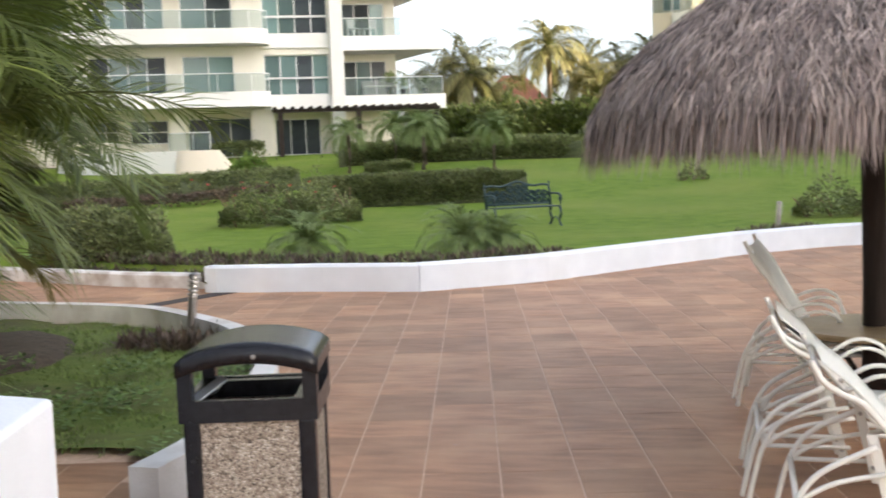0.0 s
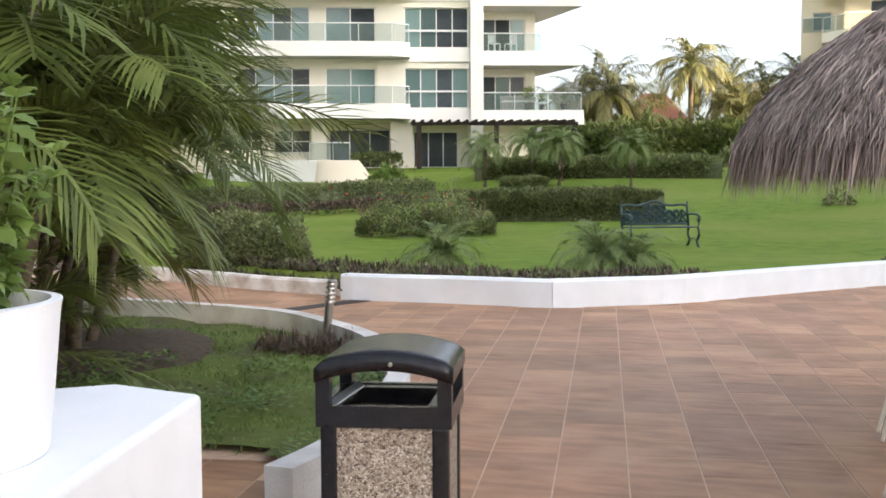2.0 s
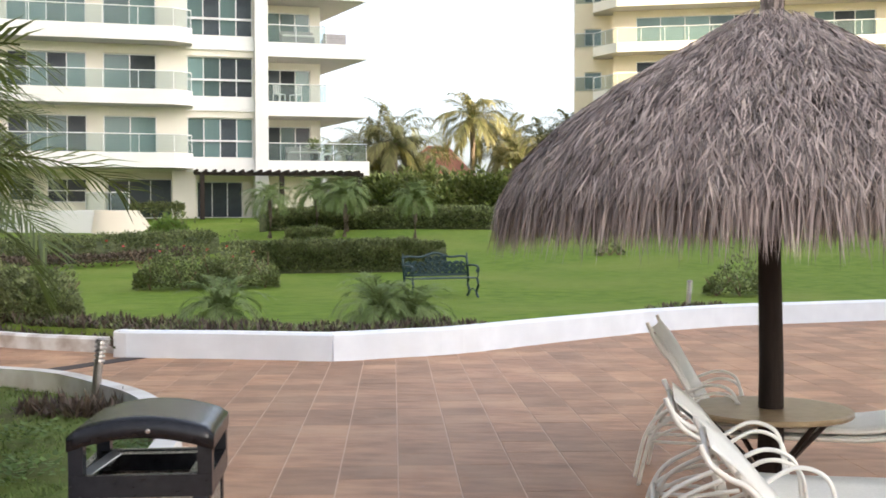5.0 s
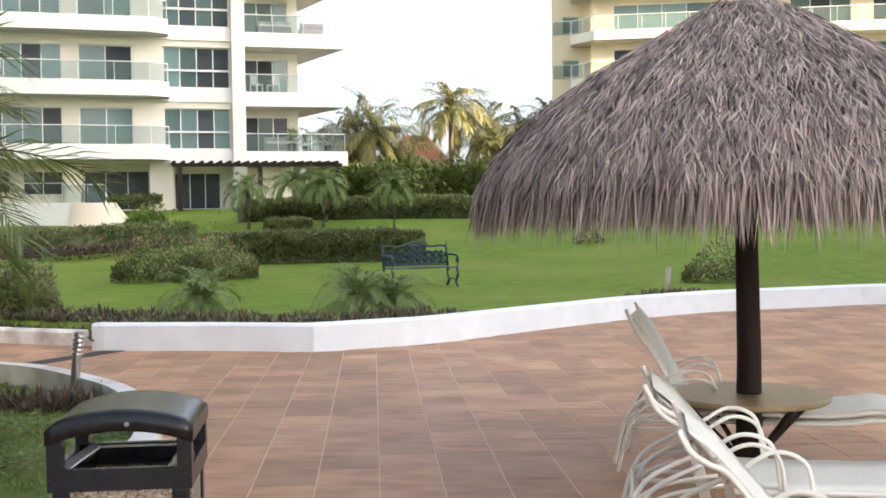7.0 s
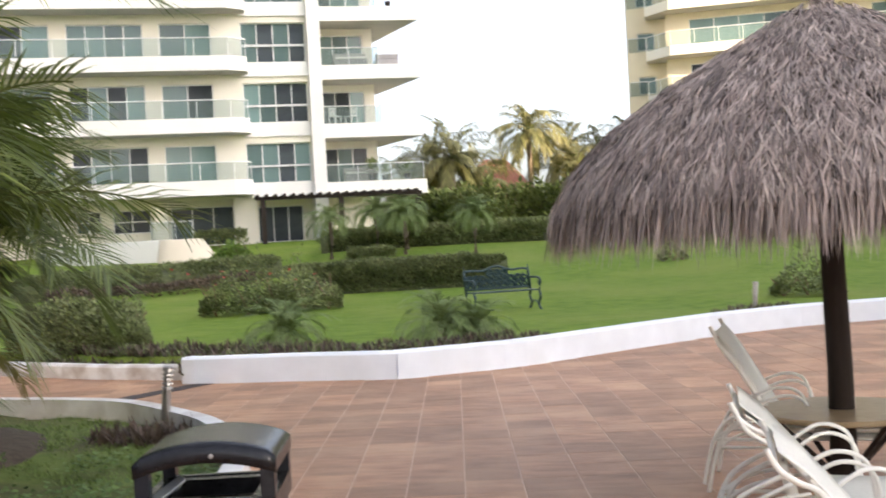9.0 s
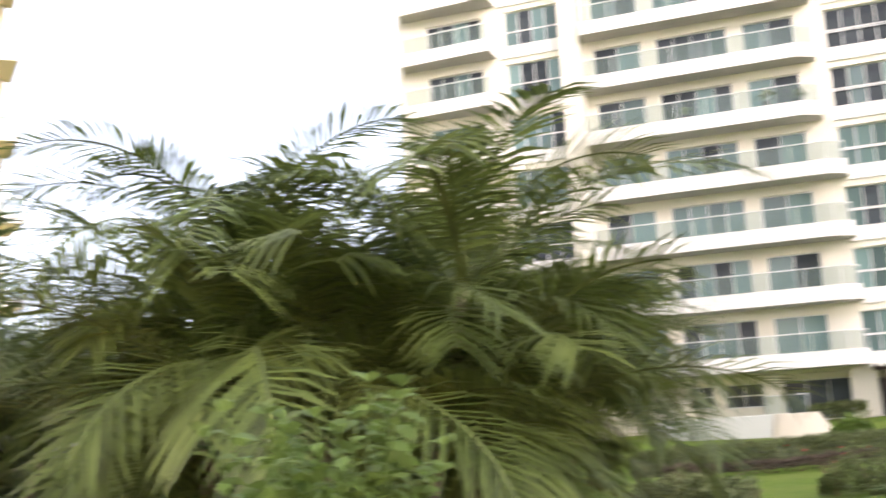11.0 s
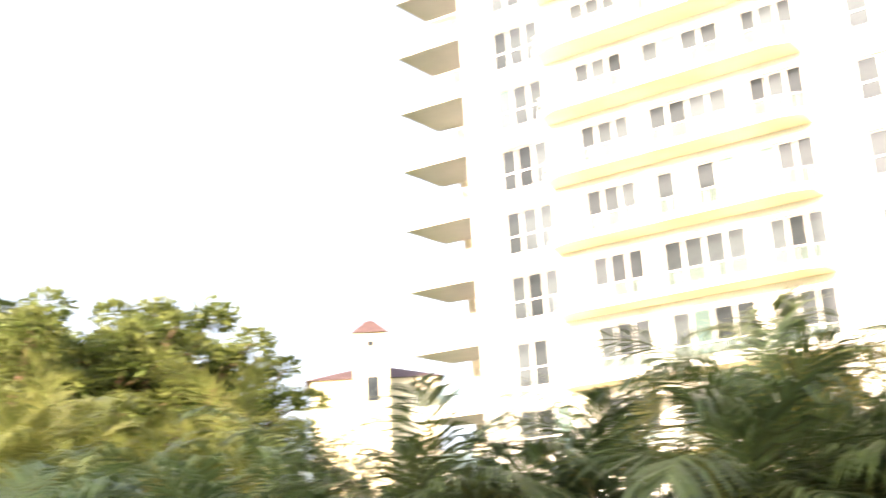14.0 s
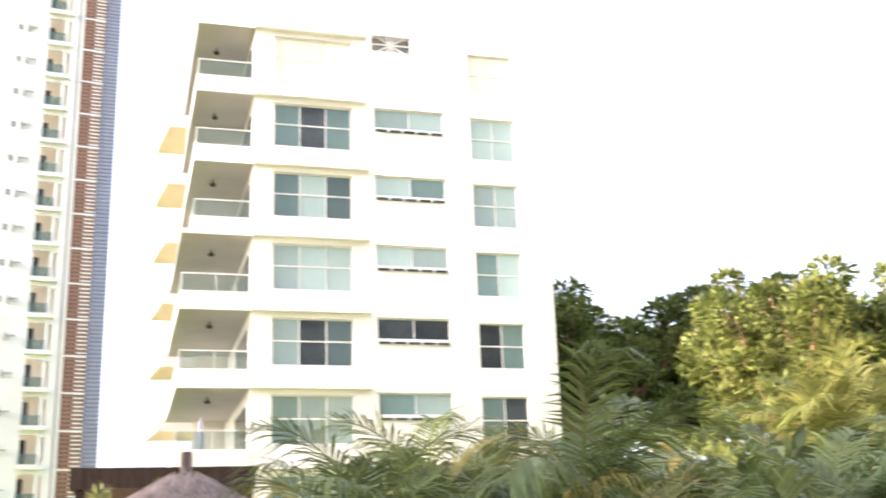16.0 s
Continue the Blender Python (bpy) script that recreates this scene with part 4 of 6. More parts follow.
PLACES = ((-9.1, 6.2, 0.58), (-13.0, 6.6, 1.0), (-12.3, 3.2, 0.92), (-11.5, -1.6, 0.9), (-13.4, -0.4, 0.95), (-11.3, -3.8, 0.84), (-14.5, -3.4, 0.92), (-10.6, -6.2, 0.82),
          (-13.4, -6.6, 0.86), (-15.5, -6.0, 0.9), (-9.6, -8.3, 0.92), (-12.2, -9.6, 0.98), (-16.5, -9.4, 0.9), (-8.2, -10.0, 0.85), (-10.4, -12.6, 1.0), (-15.0, -12.4, 1.02), (-19.5, -8.6, 0.95),
          (-13.0, -14.6, 1.05), (-17.5, 3.5, 1.25), (-16.0, 9.5, 1.1), (-18.5, -14.0, 1.1))
random.seed(5)
for i, (x, y, sc) in enumerate(PLACES):
    copy_thing(palm_1 if i % 2 else palm_2, pose(x, y, 0, 0, 0, rnd(0, 360)) @ Matrix.Scale(sc * rnd(0.94, 1.05), 4))

# far palms whose sunlit look comes from a yellower leaf colour
sunny = areca(seed=23, stems=5, height=2.0, fronds=6, length=2.2, leaf=0.85, n=40, width=0.042, dry=1, low=3, label="yellow-green areca palm catching the low sun", top=88, leaf_mat=M_FROND_SUNLIT, droop=0.5, base=40)
set_at(sunny, -29.9, -12.7, 0.0, 30, 1.3)
for az, d, sc in ((117.0, 33, 1.3), (109.2, 32, 1.25), (120.3, 34, 1.2)):
    a = radians(az)
    copy_thing(sunny, pose(-math.sin(a) * d, math.cos(a) * d, 0, 0, 0, az * 40) @ Matrix.Scale(sc, 4))


def coconut(seed, h):
    random.seed(seed)
    t = thing("coconut_palm", "tall coconut palm touched by warm sun behind the hedge", "palm", None, "coconut palms")
    bm = bmesh.new()
    lean = rnd(-0.6, 0.6)
    pts = [(lean * (i / 8) ** 2, 0.2 * (i / 8), h * i / 8) for i in range(9)]
    tube(bm, pts, 0.2, 8, taper=[1.4, 1.1, 1, 0.95, 0.9, 0.88, 0.85, 0.82, 0.8])
    part("trunk", bm, M_TRUNK, t, smooth=True)
    s = Soup()
    top = Vector(pts[-1])
    for i in range(28):
        f = i / 28
        frond(s, top, 2.4 * i, radians(82 - 110 * f + rnd(-12, 12)), rnd(2.7, 3.8), radians(rnd(55, 100)), 0.95, 30, 0.085, 2 if f > 0.96 else 0, 1, rnd(-0.6, 0.6), 0.75, 0.8, 0.12)
    s.put("crown", [M_COCO_SUNLIT, M_STALK, M_FROND_DRY_LIT], t)
    return t


def polar(az, d):
    a = radians(az)
    return -math.sin(a) * d, math.cos(a) * d


for seed, az, d, h in ((31, 5.6, 76, 6.9), (32, 4.0, 80, 5.4), (33, 9.7, 70, 4.9), (34, 2.2, 84, 5.4), (35, 11.4, 74, 3.9), (36, 0.3, 88, 6.6), (37, 8.6, 72, 3.2), (38, 3.0, 74, 3.4), (39, 10.6, 73, 4.6), (40, 1.0, 78, 3.6), (42, 12.3, 72, 3.0)):
    x, y = polar(az, d)
    set_at(coconut(seed, h), x, y, 2.0, seed * 50)


M_FEATHER = material("feather_leaf", (0.15, 0.21, 0.07), (0.21, 0.27, 0.095), 2.0, 0.6, per_island=0.3, through=0.3)


def feather_palm(seed, trunk, r, name="pygmy_date_palm", label="small feathery pygmy date palm on the lawn"):
    random.seed(seed)
    t = thing(name, label, "palm", None, "pygmy date palms")
    if trunk:
        bm = bmesh.new()
        tube(bm, [(0, 0, 0), (0.05, 0, trunk * 0.5), (0, 0, trunk)], 0.075, 7, taper=[1.2, 0.9, 1.1])
        part("trunk", bm, M_TRUNK, t, smooth=True)
    s = Soup()
    count = 42 if trunk else 54
    for i in range(count):
        f = i / count
        low = 84 if trunk else 48
        frond(s, (0, 0, trunk + 0.05), 2.4 * i, radians(84 - low * f + rnd(-8, 8)), r * rnd(0.85, 1.15), radians(rnd(75, 125) if trunk else rnd(45, 85)), r * 0.24, 34, 0.013 if r < 1.1 else 0.022, 0, 1, rnd(-0.3, 0.3), 0.35, 1.0, 0.1)
    s.put("crown", [M_FEATHER, M_STALK], t)
    return t


small = set_at(feather_palm(51, 0.12, 0.82), -5.25, 15.5, 0.24)
copy_thing(small, pose(-2.86, 15.35, 0.25, 0, 0, 130) @ Matrix.Scale(1.05, 4))
copy_thing(small, pose(-2.38, 15.5, 0.24, 0, 0, 250) @ Matrix.Scale(0.85, 4))
tall = set_at(feather_palm(52, 1.45, 1.16, label="pygmy date palm with a short trunk beside the hedge"), -11.9, 41.0, lawn(-11.9, 41.0))
for x, y, sc in ((-10.7, 43.6, 1.03), (-9.05, 41.4, 1.0), (-9.5, 43.9, 1.05), (-6.17, 40.5, 1.0)):
    copy_thing(tall, pose(x, y, lawn(x, y), 0, 0, x * 70) @ Matrix.Scale(sc, 4))


def foliage(name, label, category, line, width, height, leaf, count, mat, seed, flowers=0, ragged=0.25, group="", kind="", solid=0.55, core=0.0):
    """A clipped or loose mass of small leaves along a line, on twigs, with an uneven outline."""
    random.seed(seed)
    t = thing(name, label, category, None, group, kind)
    s = Soup()
    pts = [Vector((*p, 0)) for p in line]
    seg = [(b - a).length for a, b in zip(pts, pts[1:])]
    total = sum(seg)
    for _ in range(count):
        k = random.random() * total
        i = 0
        while i < len(seg) - 1 and k > seg[i]:
            k -= seg[i]
            i += 1
        a, b = pts[i], pts[i + 1]
        c = a.lerp(b, k / max(seg[i], 1e-6))
        loose = ragged > 0.3
        th = rnd(-0.45, math.pi + 0.45) if loose else rnd(0.02, math.pi - 0.02)
        rr = rnd(solid, 1.0) ** 0.5
        lump = 1 + ragged * (noise.noise((c.x * 1.3, c.y * 1.3, th * 2 + seed)) + 0.6 * noise.noise((c.x * 4, c.y * 4, th * 5 + seed)))
        d = (b - a).normalized()
        sd = Vector((-d.y, d.x, 0))
        end = min(1.0, (0.1 if loose else 0.55) + min((c - pts[0]).length, (c - pts[-1]).length) / max(width, 0.1) * (1.6 if loose else 0.8))
        cx, cz = math.copysign(abs(math.cos(th)) ** 0.6, math.cos(th)), abs(math.sin(th)) ** 0.6
        if loose:
            cx, cz = math.cos(th), 0.42 + 0.58 * math.sin(th)
        q = c + sd * (cx * width / 2 * rr * lump * end)
        z = lawn(q.x, q.y) + max(0.02, cz * height * rr * lump * (0.12 + 0.88 * end ** 0.8 if loose else 0.75 + 0.25 * end))
        q = Vector((q.x, q.y, z))
        dirn = (sd * cx + Vector((0, 0, cz * 0.8)) + Vector((rnd(-1, 1), rnd(-1, 1), rnd(-0.6, 0.9)))).normalized()
        s.leaf(q, dirn * leaf * rnd(0.6, 1.4), leaf * rnd(0.4, 0.75), Vector((rnd(-1, 1), rnd(-1, 1), 1)), 0.0, 0)
    s.put("leaves", mat, t)
    # opaque lumpy core, coloured dark for the shade inside the hedge
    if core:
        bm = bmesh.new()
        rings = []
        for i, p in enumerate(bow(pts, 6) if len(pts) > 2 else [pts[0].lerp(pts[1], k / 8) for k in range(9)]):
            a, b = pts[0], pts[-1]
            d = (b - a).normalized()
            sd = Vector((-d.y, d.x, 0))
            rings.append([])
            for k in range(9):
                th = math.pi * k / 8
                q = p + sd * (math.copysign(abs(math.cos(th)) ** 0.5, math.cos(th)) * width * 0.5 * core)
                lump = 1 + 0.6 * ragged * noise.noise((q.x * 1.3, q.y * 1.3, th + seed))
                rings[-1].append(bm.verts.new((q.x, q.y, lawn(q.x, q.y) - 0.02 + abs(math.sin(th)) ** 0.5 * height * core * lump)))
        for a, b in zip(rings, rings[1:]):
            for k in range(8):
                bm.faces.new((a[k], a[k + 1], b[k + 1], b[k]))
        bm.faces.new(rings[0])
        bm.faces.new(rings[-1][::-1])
        part("shade_core", bm, M_HEDGE_SHADE, t, "solid dark core with the hedge's inner shade in its colour")
    bm = bmesh.new()
    n = max(3, int(total / 0.8))
    for i in range(n):
        f = (i + 0.5) / n * total
        j = 0
        while j < len(seg) - 1 and f > seg[j]:
            f -= seg[j]
            j += 1
        c = pts[j].lerp(pts[j + 1], f / max(seg[j], 1e-6))
        z = lawn(c.x, c.y)
        for _ in range(3):
            e = Vector((rnd(-0.35, 0.35) * width, rnd(-0.35, 0.35) * width, height * rnd(0.6, 0.85)))
            tube(bm, [c + Vector((0, 0, z - 0.02)), c + e * 0.5 + Vector((0.03, 0, z)), c + e + Vector((0, 0, z))], 0.018, 4, taper=[1, 0.7, 0.4])
    tagged(part("twig_frame", bm, M_BARK, t), kind="stuff")
    if flowers:
        f = Soup()
        for _ in range(flowers):
            a, b = pts[0], pts[-1]
            c = a.lerp(b, random.random()) + Vector((rnd(-0.4, 0.4) * width, rnd(-0.5, -0.3) * width, 0))
            z = lawn(c.x, c.y) + height * rnd(0.7, 1.08)
            for _ in range(6):
                f.leaf(Vector((c.x, c.y, z)), Vector((rnd(-1, 1), rnd(-1, 1), rnd(-0.3, 1))).normalized() * 0.06, 0.05)
        f.put("flowers", M_FLOWER, t)
    return t


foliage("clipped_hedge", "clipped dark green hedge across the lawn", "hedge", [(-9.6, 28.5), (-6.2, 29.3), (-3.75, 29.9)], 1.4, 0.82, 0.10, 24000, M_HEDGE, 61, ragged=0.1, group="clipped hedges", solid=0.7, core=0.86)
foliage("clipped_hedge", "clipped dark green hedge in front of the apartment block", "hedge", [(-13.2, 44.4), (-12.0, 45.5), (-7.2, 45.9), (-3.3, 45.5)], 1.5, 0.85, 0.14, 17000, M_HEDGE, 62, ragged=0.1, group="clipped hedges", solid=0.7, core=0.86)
foliage("low_shrub", "low clipped green shrub under the small palms", "shrub", [(-11.1, 40.5), (-9.3, 40.6)], 1.2, 0.42, 0.09, 6000, M_HEDGE, 63, solid=0.3)
foliage("flowering_shrub", "loose shrub with a few red flowers on the lawn", "shrub", [(-9.75, 23.0), (-8.8, 23.2), (-7.7, 23.6)], 1.8, 1.02, 0.075, 5600, M_HEDGE, 64, 5, 1.2, solid=0.1)
foliage("flowering_shrub", "reddish loose shrub with a few red flowers", "shrub", [(-8.5, 23.5), (-7.6, 23.8), (-6.75, 24.0)], 1.6, 0.95, 0.075, 4300, M_HEDGE, 65, 5, 1.2, solid=0.1)
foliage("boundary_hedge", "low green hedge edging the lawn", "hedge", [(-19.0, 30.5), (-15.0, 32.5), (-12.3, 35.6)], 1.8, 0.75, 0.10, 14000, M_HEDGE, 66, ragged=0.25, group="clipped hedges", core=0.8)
foliage("boundary_hedge", "low bronze-green planting edging the lawn", "hedge", [(-17.0, 29.0), (-13.5, 30.6), (-12.0, 33.2)], 1.0, 0.35, 0.12, 2500, M_RUST, 67)
foliage("round_shrub", "dense dark green rounded shrub behind the path wall", "shrub", [(-10.2, 16.4), (-8.8, 15.9), (-7.4, 15.4)], 1.6, 0.78, 0.075, 15000, M_HEDGE, 68, ragged=0.35, solid=0.3)
foliage("yellow_shrub", "yellow-green shrub near the terrace parapet", "shrub", [(-17.2, 42.0), (-15.8, 42.6)], 1.3, 0.8, 0.2, 900, M_LIME, 69, ragged=0.5)
foliage("terrace_hedge", "clipped green hedge before the ground floor windows", "hedge", [(-22.0, 51.3), (-19.4, 52.0)], 1.0, 0.9, 0.14, 1800, M_HEDGE, 70, ragged=0.1)
foliage("lawn_shrub", "sparse olive shrub standing on the lawn", "shrub", [(2.45, 22.6), (3.1, 22.5), (3.85, 22.5)], 1.0, 0.62, 0.075, 2300, M_HEDGE, 71, ragged=1.0, solid=0.2)
foliage("lawn_shrub", "small sparse shrub on the open lawn", "shrub", [(0.4, 34.0), (1.3, 34.3)], 0.9, 0.42, 0.09, 420, M_HEDGE, 72, ragged=0.8)
foliage("far_hedge", "dark green hedge along the far lawn", "hedge", [(5.5, 46), (12, 47), (22, 48)], 1.8, 1.0, 0.16, 6000, M_HEDGE, 73, ragged=0.15)
foliage("far_shrub", "rounded green shrub at the lawn's far edge", "shrub", [(-4.0, 52.5), (-1.5, 53)], 2.2, 1.3, 0.2, 1800, M_HEDGE, 74, ragged=0.4)
foliage("tall_boundary_planting", "tall dense dark green boundary planting behind the lawn", "hedge", [(-13.0, 62.5), (-6, 62), (3, 61.5), (14, 61), (34, 60)], 3.4, 2.3, 0.4, 26000, M_TREE, 75, ragged=0.3, solid=0.05)
foliage("tall_boundary_planting", "tall leafy shrubs beside the apartment block", "hedge", [(-9.5, 60.0), (-7.0, 59.6)], 2.8, 2.7, 0.36, 4600, M_TREE, 76, ragged=0.5, solid=0.05)

foliage("understory_shrub", "dense dark green understory growing between the areca palms", "shrub", [(-10.6, 6.5), (-12.4, 3.0), (-13.2, -1.0), (-12.8, -5.0)], 1.8, 2.35, 0.3, 11500, M_FROND_ROW, 110, ragged=0.5, solid=0.1)
foliage("understory_shrub", "dense dark green understory behind the palm row", "shrub", [(-12.8, -5.0), (-12.0, -8.5), (-10.2, -11.5)], 1.8, 2.3, 0.3, 9000, M_FROND_ROW, 111, ragged=0.5, solid=0.1)


def bed():
    """Bronze ground cover along the garden wall."""
    random.seed(77)
    t = thing("bronze_ground_cover", "band of bronze-leaved ground cover along the garden wall", "ground cover", kind="stuff")
    s = Soup()
    for lo, hi, n in ((-9.5, -1.2, 1500), (0.9, 2.6, 160)):
        for _ in range(n):
            x = rnd(lo, hi)
            fade = min(1, (hi - x) / 0.8, (x - lo) / 0.5)
            y = wall_y(x) + (0.3 if x > -5.9 else -0.1) + rnd(0, 1.15) * fade
            z = max(lawn(x, y), 0.1)
            h = rnd(0.09, 0.26) * (0.7 + 0.3 * fade) * (1 + 0.5 * noise.noise((x * 1.7, y * 1.7, 2)))
            az = rnd(0, 6.28)
            for k in range(5):
                s.blade(Vector((x, y, z)), unit(az + 1.3 * k, radians(rnd(35, 85))) * h, 0.035, Vector((0, 0, 1)), 0.06, 0 if random.random() < 0.62 else 1)
    s.put("leaves", [M_RUST, M_HEDGE], t)


bed()


def weeds():
    """Low weeds and grass tufts on the island."""
    random.seed(78)
    t = thing("island_weeds", "low weeds and grass tufts in the kerbed island", "weeds", kind="stuff")
    s = Soup()
    n = 0
    while n < 5200:
        x, y = rnd(-8.5, -2.6), rnd(4.2, 10.8)
        if not on_island(x, y):
            continue
        n += 1
        d = noise.noise((x * 0.9, y * 0.9, 9))
        if d < -0.25:
            continue
        z = 0.02
        if y < 8 and random.random() < 0.6 and d > 0:
            for k in range(6):
                q = Vector((x + rnd(-0.05, 0.05), y + rnd(-0.05, 0.05), z + rnd(0.03, 0.16)))
                s.leaf(q, unit(rnd(0, 6.28), rnd(-0.1, 0.7)) * rnd(0.035, 0.07), 0.04, Vector((0, 0, 1)), 0.0, 1)
        else:
            for k in range(7):
                s.blade(Vector((x + rnd(-0.06, 0.06), y + rnd(-0.06, 0.06), z)), unit(rnd(0, 6.28), radians(rnd(35, 80))) * rnd(0.03, 0.085), 0.010, Vector((0, 0, 1)), 0.02, 0)
    s.put("leaves", [M_GRASSBLADE, M_WEED], t)
    s = Soup()
    for cx, cy, r, cnt in ((-4.5, 9.15, 0.5, 260), (-4.15, 9.1, 0.35, 120)):
        for _ in range(cnt):
            a, q = rnd(0, 6.28), r * math.sqrt(random.random())
            p = Vector((cx + q * math.cos(a), cy + q * math.sin(a) * 0.7, 0.02))
            if on_island(p.x, p.y):
                s.blade(p, unit(rnd(0, 6.28), radians(rnd(30, 80))) * rnd(0.12, 0.28), 0.03, Vector((0, 0, 1)), 0.04)
    t = thing("bronze_shrub", "low bronze-leaved shrub at the foot of the garden light", "shrub", kind="stuff")
    s.put("leaves", M_RUST, t)


M_GRASSBLADE = material("grass_blade", (0.14, 0.21, 0.05), (0.2, 0.265, 0.07), 3.0, 0.7, per_island=0.4, through=0.3)
M_WEED = material("weed_leaf", (0.12, 0.2, 0.055), (0.17, 0.255, 0.08), 3.0, 0.6, per_island=0.4, through=0.3)
weeds()


def pot_shrub():
    """Soft lime-green shrub in the planter, opposite pairs of toothed leaves on thin stems."""
    random.seed(79)
    t = thing("potted_shrub", "lime-green leafy shrub growing in the white planter", "shrub", pose(-1.98, 2.0, 1.36))
    s, bm = Soup(), bmesh.new()
    for i in range(66):
        az, lean = 2.4 * i, radians(rnd(3, 34))
        d = unit(az, math.pi / 2 - lean)
        h = rnd(0.12, 0.5)
        foot = Vector((0.1 * math.cos(az), 0.1 * math.sin(az), -0.05))
        pts = [foot + d * (h * k / 9) + Vector((0, 0, 0.04 * (k / 9) ** 2)) for k in range(10)]
        tube(bm, pts, 0.0028, 4)
        for k in range(1, 10):
            size = 0.092 - 0.004 * k
            for sg in range(4 if k == 9 else 2):
                a = az + k * 1.57 + sg * (1.57 if k == 9 else math.pi)
                v = unit(a, radians(rnd(-25, 30) if k < 9 else rnd(20, 55)))
                L = size * rnd(0.85, 1.2)
                p = pts[k]
                side = v.cross(Vector((rnd(-0.6, 0.6), rnd(-0.6, 0.6), 1))).normalized()
                up = side.cross(v)
                rows = ((0.18, 0.0), (0.42, 0.36), (0.55, 0.27), (0.68, 0.34), (0.85, 0.16))
                b = len(s.v)
                s.v.append((p + v * 0.0)[:])
                for f, w in rows[1:]:
                    s.v += [(p + v * L * f + side * L * w * 0.85 + up * L * 0.08 - Vector((0, 0, 0.25 * L * f * f)))[:], (p + v * L * f - side * L * w * 0.85 + up * L * 0.08 - Vector((0, 0, 0.25 * L * f * f)))[:]]
                s.v.append((p + v * L - Vector((0, 0, 0.3 * L)))[:])
                s.f += [(b, b + 1, b + 2), (b + 1, b + 3, b + 4, b + 2), (b + 3, b + 5, b + 6, b + 4), (b + 5, b + 7, b + 8, b + 6), (b + 7, b + 9, b + 8)]
                s.m += [0] * 5
    s.put("leaves", M_LIME, t)
    part("stem", bm, M_LIME, t)


pot_shrub()


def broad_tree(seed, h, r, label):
    """A spreading tree: trunk, limbs and a crown of leaf clumps with gaps."""
    random.seed(seed)
    t = thing("broadleaf_tree", label, "tree", None, "trees behind the palms")
    bm, s = bmesh.new(), Soup()
    tube(bm, [(0, 0, 0), (0.2, 0.1, h * 0.3), (0.1, 0, h * 0.55)], 0.55, 9, taper=[1.3, 0.9, 0.7])
    tips = []
    for i in range(13):
        az, f = 2.4 * i, (i + 0.5) / 13
        a = Vector((0.1, 0, h * (0.35 + 0.2 * random.random())))
        e = Vector((math.cos(az) * r * rnd(0.35, 0.9), math.sin(az) * r * rnd(0.35, 0.9), h * (0.52 + 0.38 * f * rnd(0.8, 1.1))))
        pts = bow([a, a.lerp(e, 0.5) + Vector((0, 0, -h * 0.03)), e], 3)
        tube(bm, pts, 0.30, 6, taper=[1 - 0.8 * k / (len(pts) - 1) for k in range(len(pts))])
        tips += [e, a.lerp(e, 0.72)]
        for _ in range(2):
            g = e + Vector((rnd(-1, 1) * r * 0.3, rnd(-1, 1) * r * 0.3, rnd(0.0, 1) * h * 0.1))
            tube(bm, [a.lerp(e, 0.7), g], 0.08, 5, taper=[1, 0.3])
            tips.append(g)
    for c in tips:
        rr = rnd(0.14, 0.27) * r
        for _ in range(300):
            d = unit(rnd(0, 6.28), math.asin(rnd(-0.6, 1)))
            p = c + Vector((d.x * rr, d.y * rr, d.z * rr * 0.62)) * rnd(0.5, 1.08)
            v = (d + Vector((rnd(-1, 1), rnd(-1, 1), rnd(-0.7, 0.7))) * 0.8).normalized()
            s.leaf(p, v * rnd(0.22, 0.46), rnd(0.12, 0.22), Vector((rnd(-1, 1), rnd(-1, 1), 1)))
    part("trunk", bm, M_BARK, t, smooth=True)
    s.put("crown", M_TREE, t)
    return t


trees = [broad_tree(81, 13.8, 4.9, "spreading broadleaf tree catching warm evening sun"), broad_tree(82, 13.6, 4.7, "spreading broadleaf tree with reddish limbs")]
for ob, (az, d, sc) in zip(trees, ((120.4, 46, 0.945), (116.2, 47, 0.965))):
    set_at(ob, *polar(az, d), 0, 40, sc)
for i, (az, d, sc) in enumerate(((112.3, 48, 1.0), (109.6, 50, 0.93), (118.2, 50, 1.05), (114.2, 51, 1.07), (129.8, 60, 1.25), (134.5, 61, 1.25), (126.6, 64, 1.32), (132.0, 66, 1.35), (124.0, 66, 1.3))):
    x, y = polar(az, d)
    copy_thing(trees[i % 2], pose(x, y, 0, 0, 0, i * 77) @ Matrix.Scale(sc, 4))


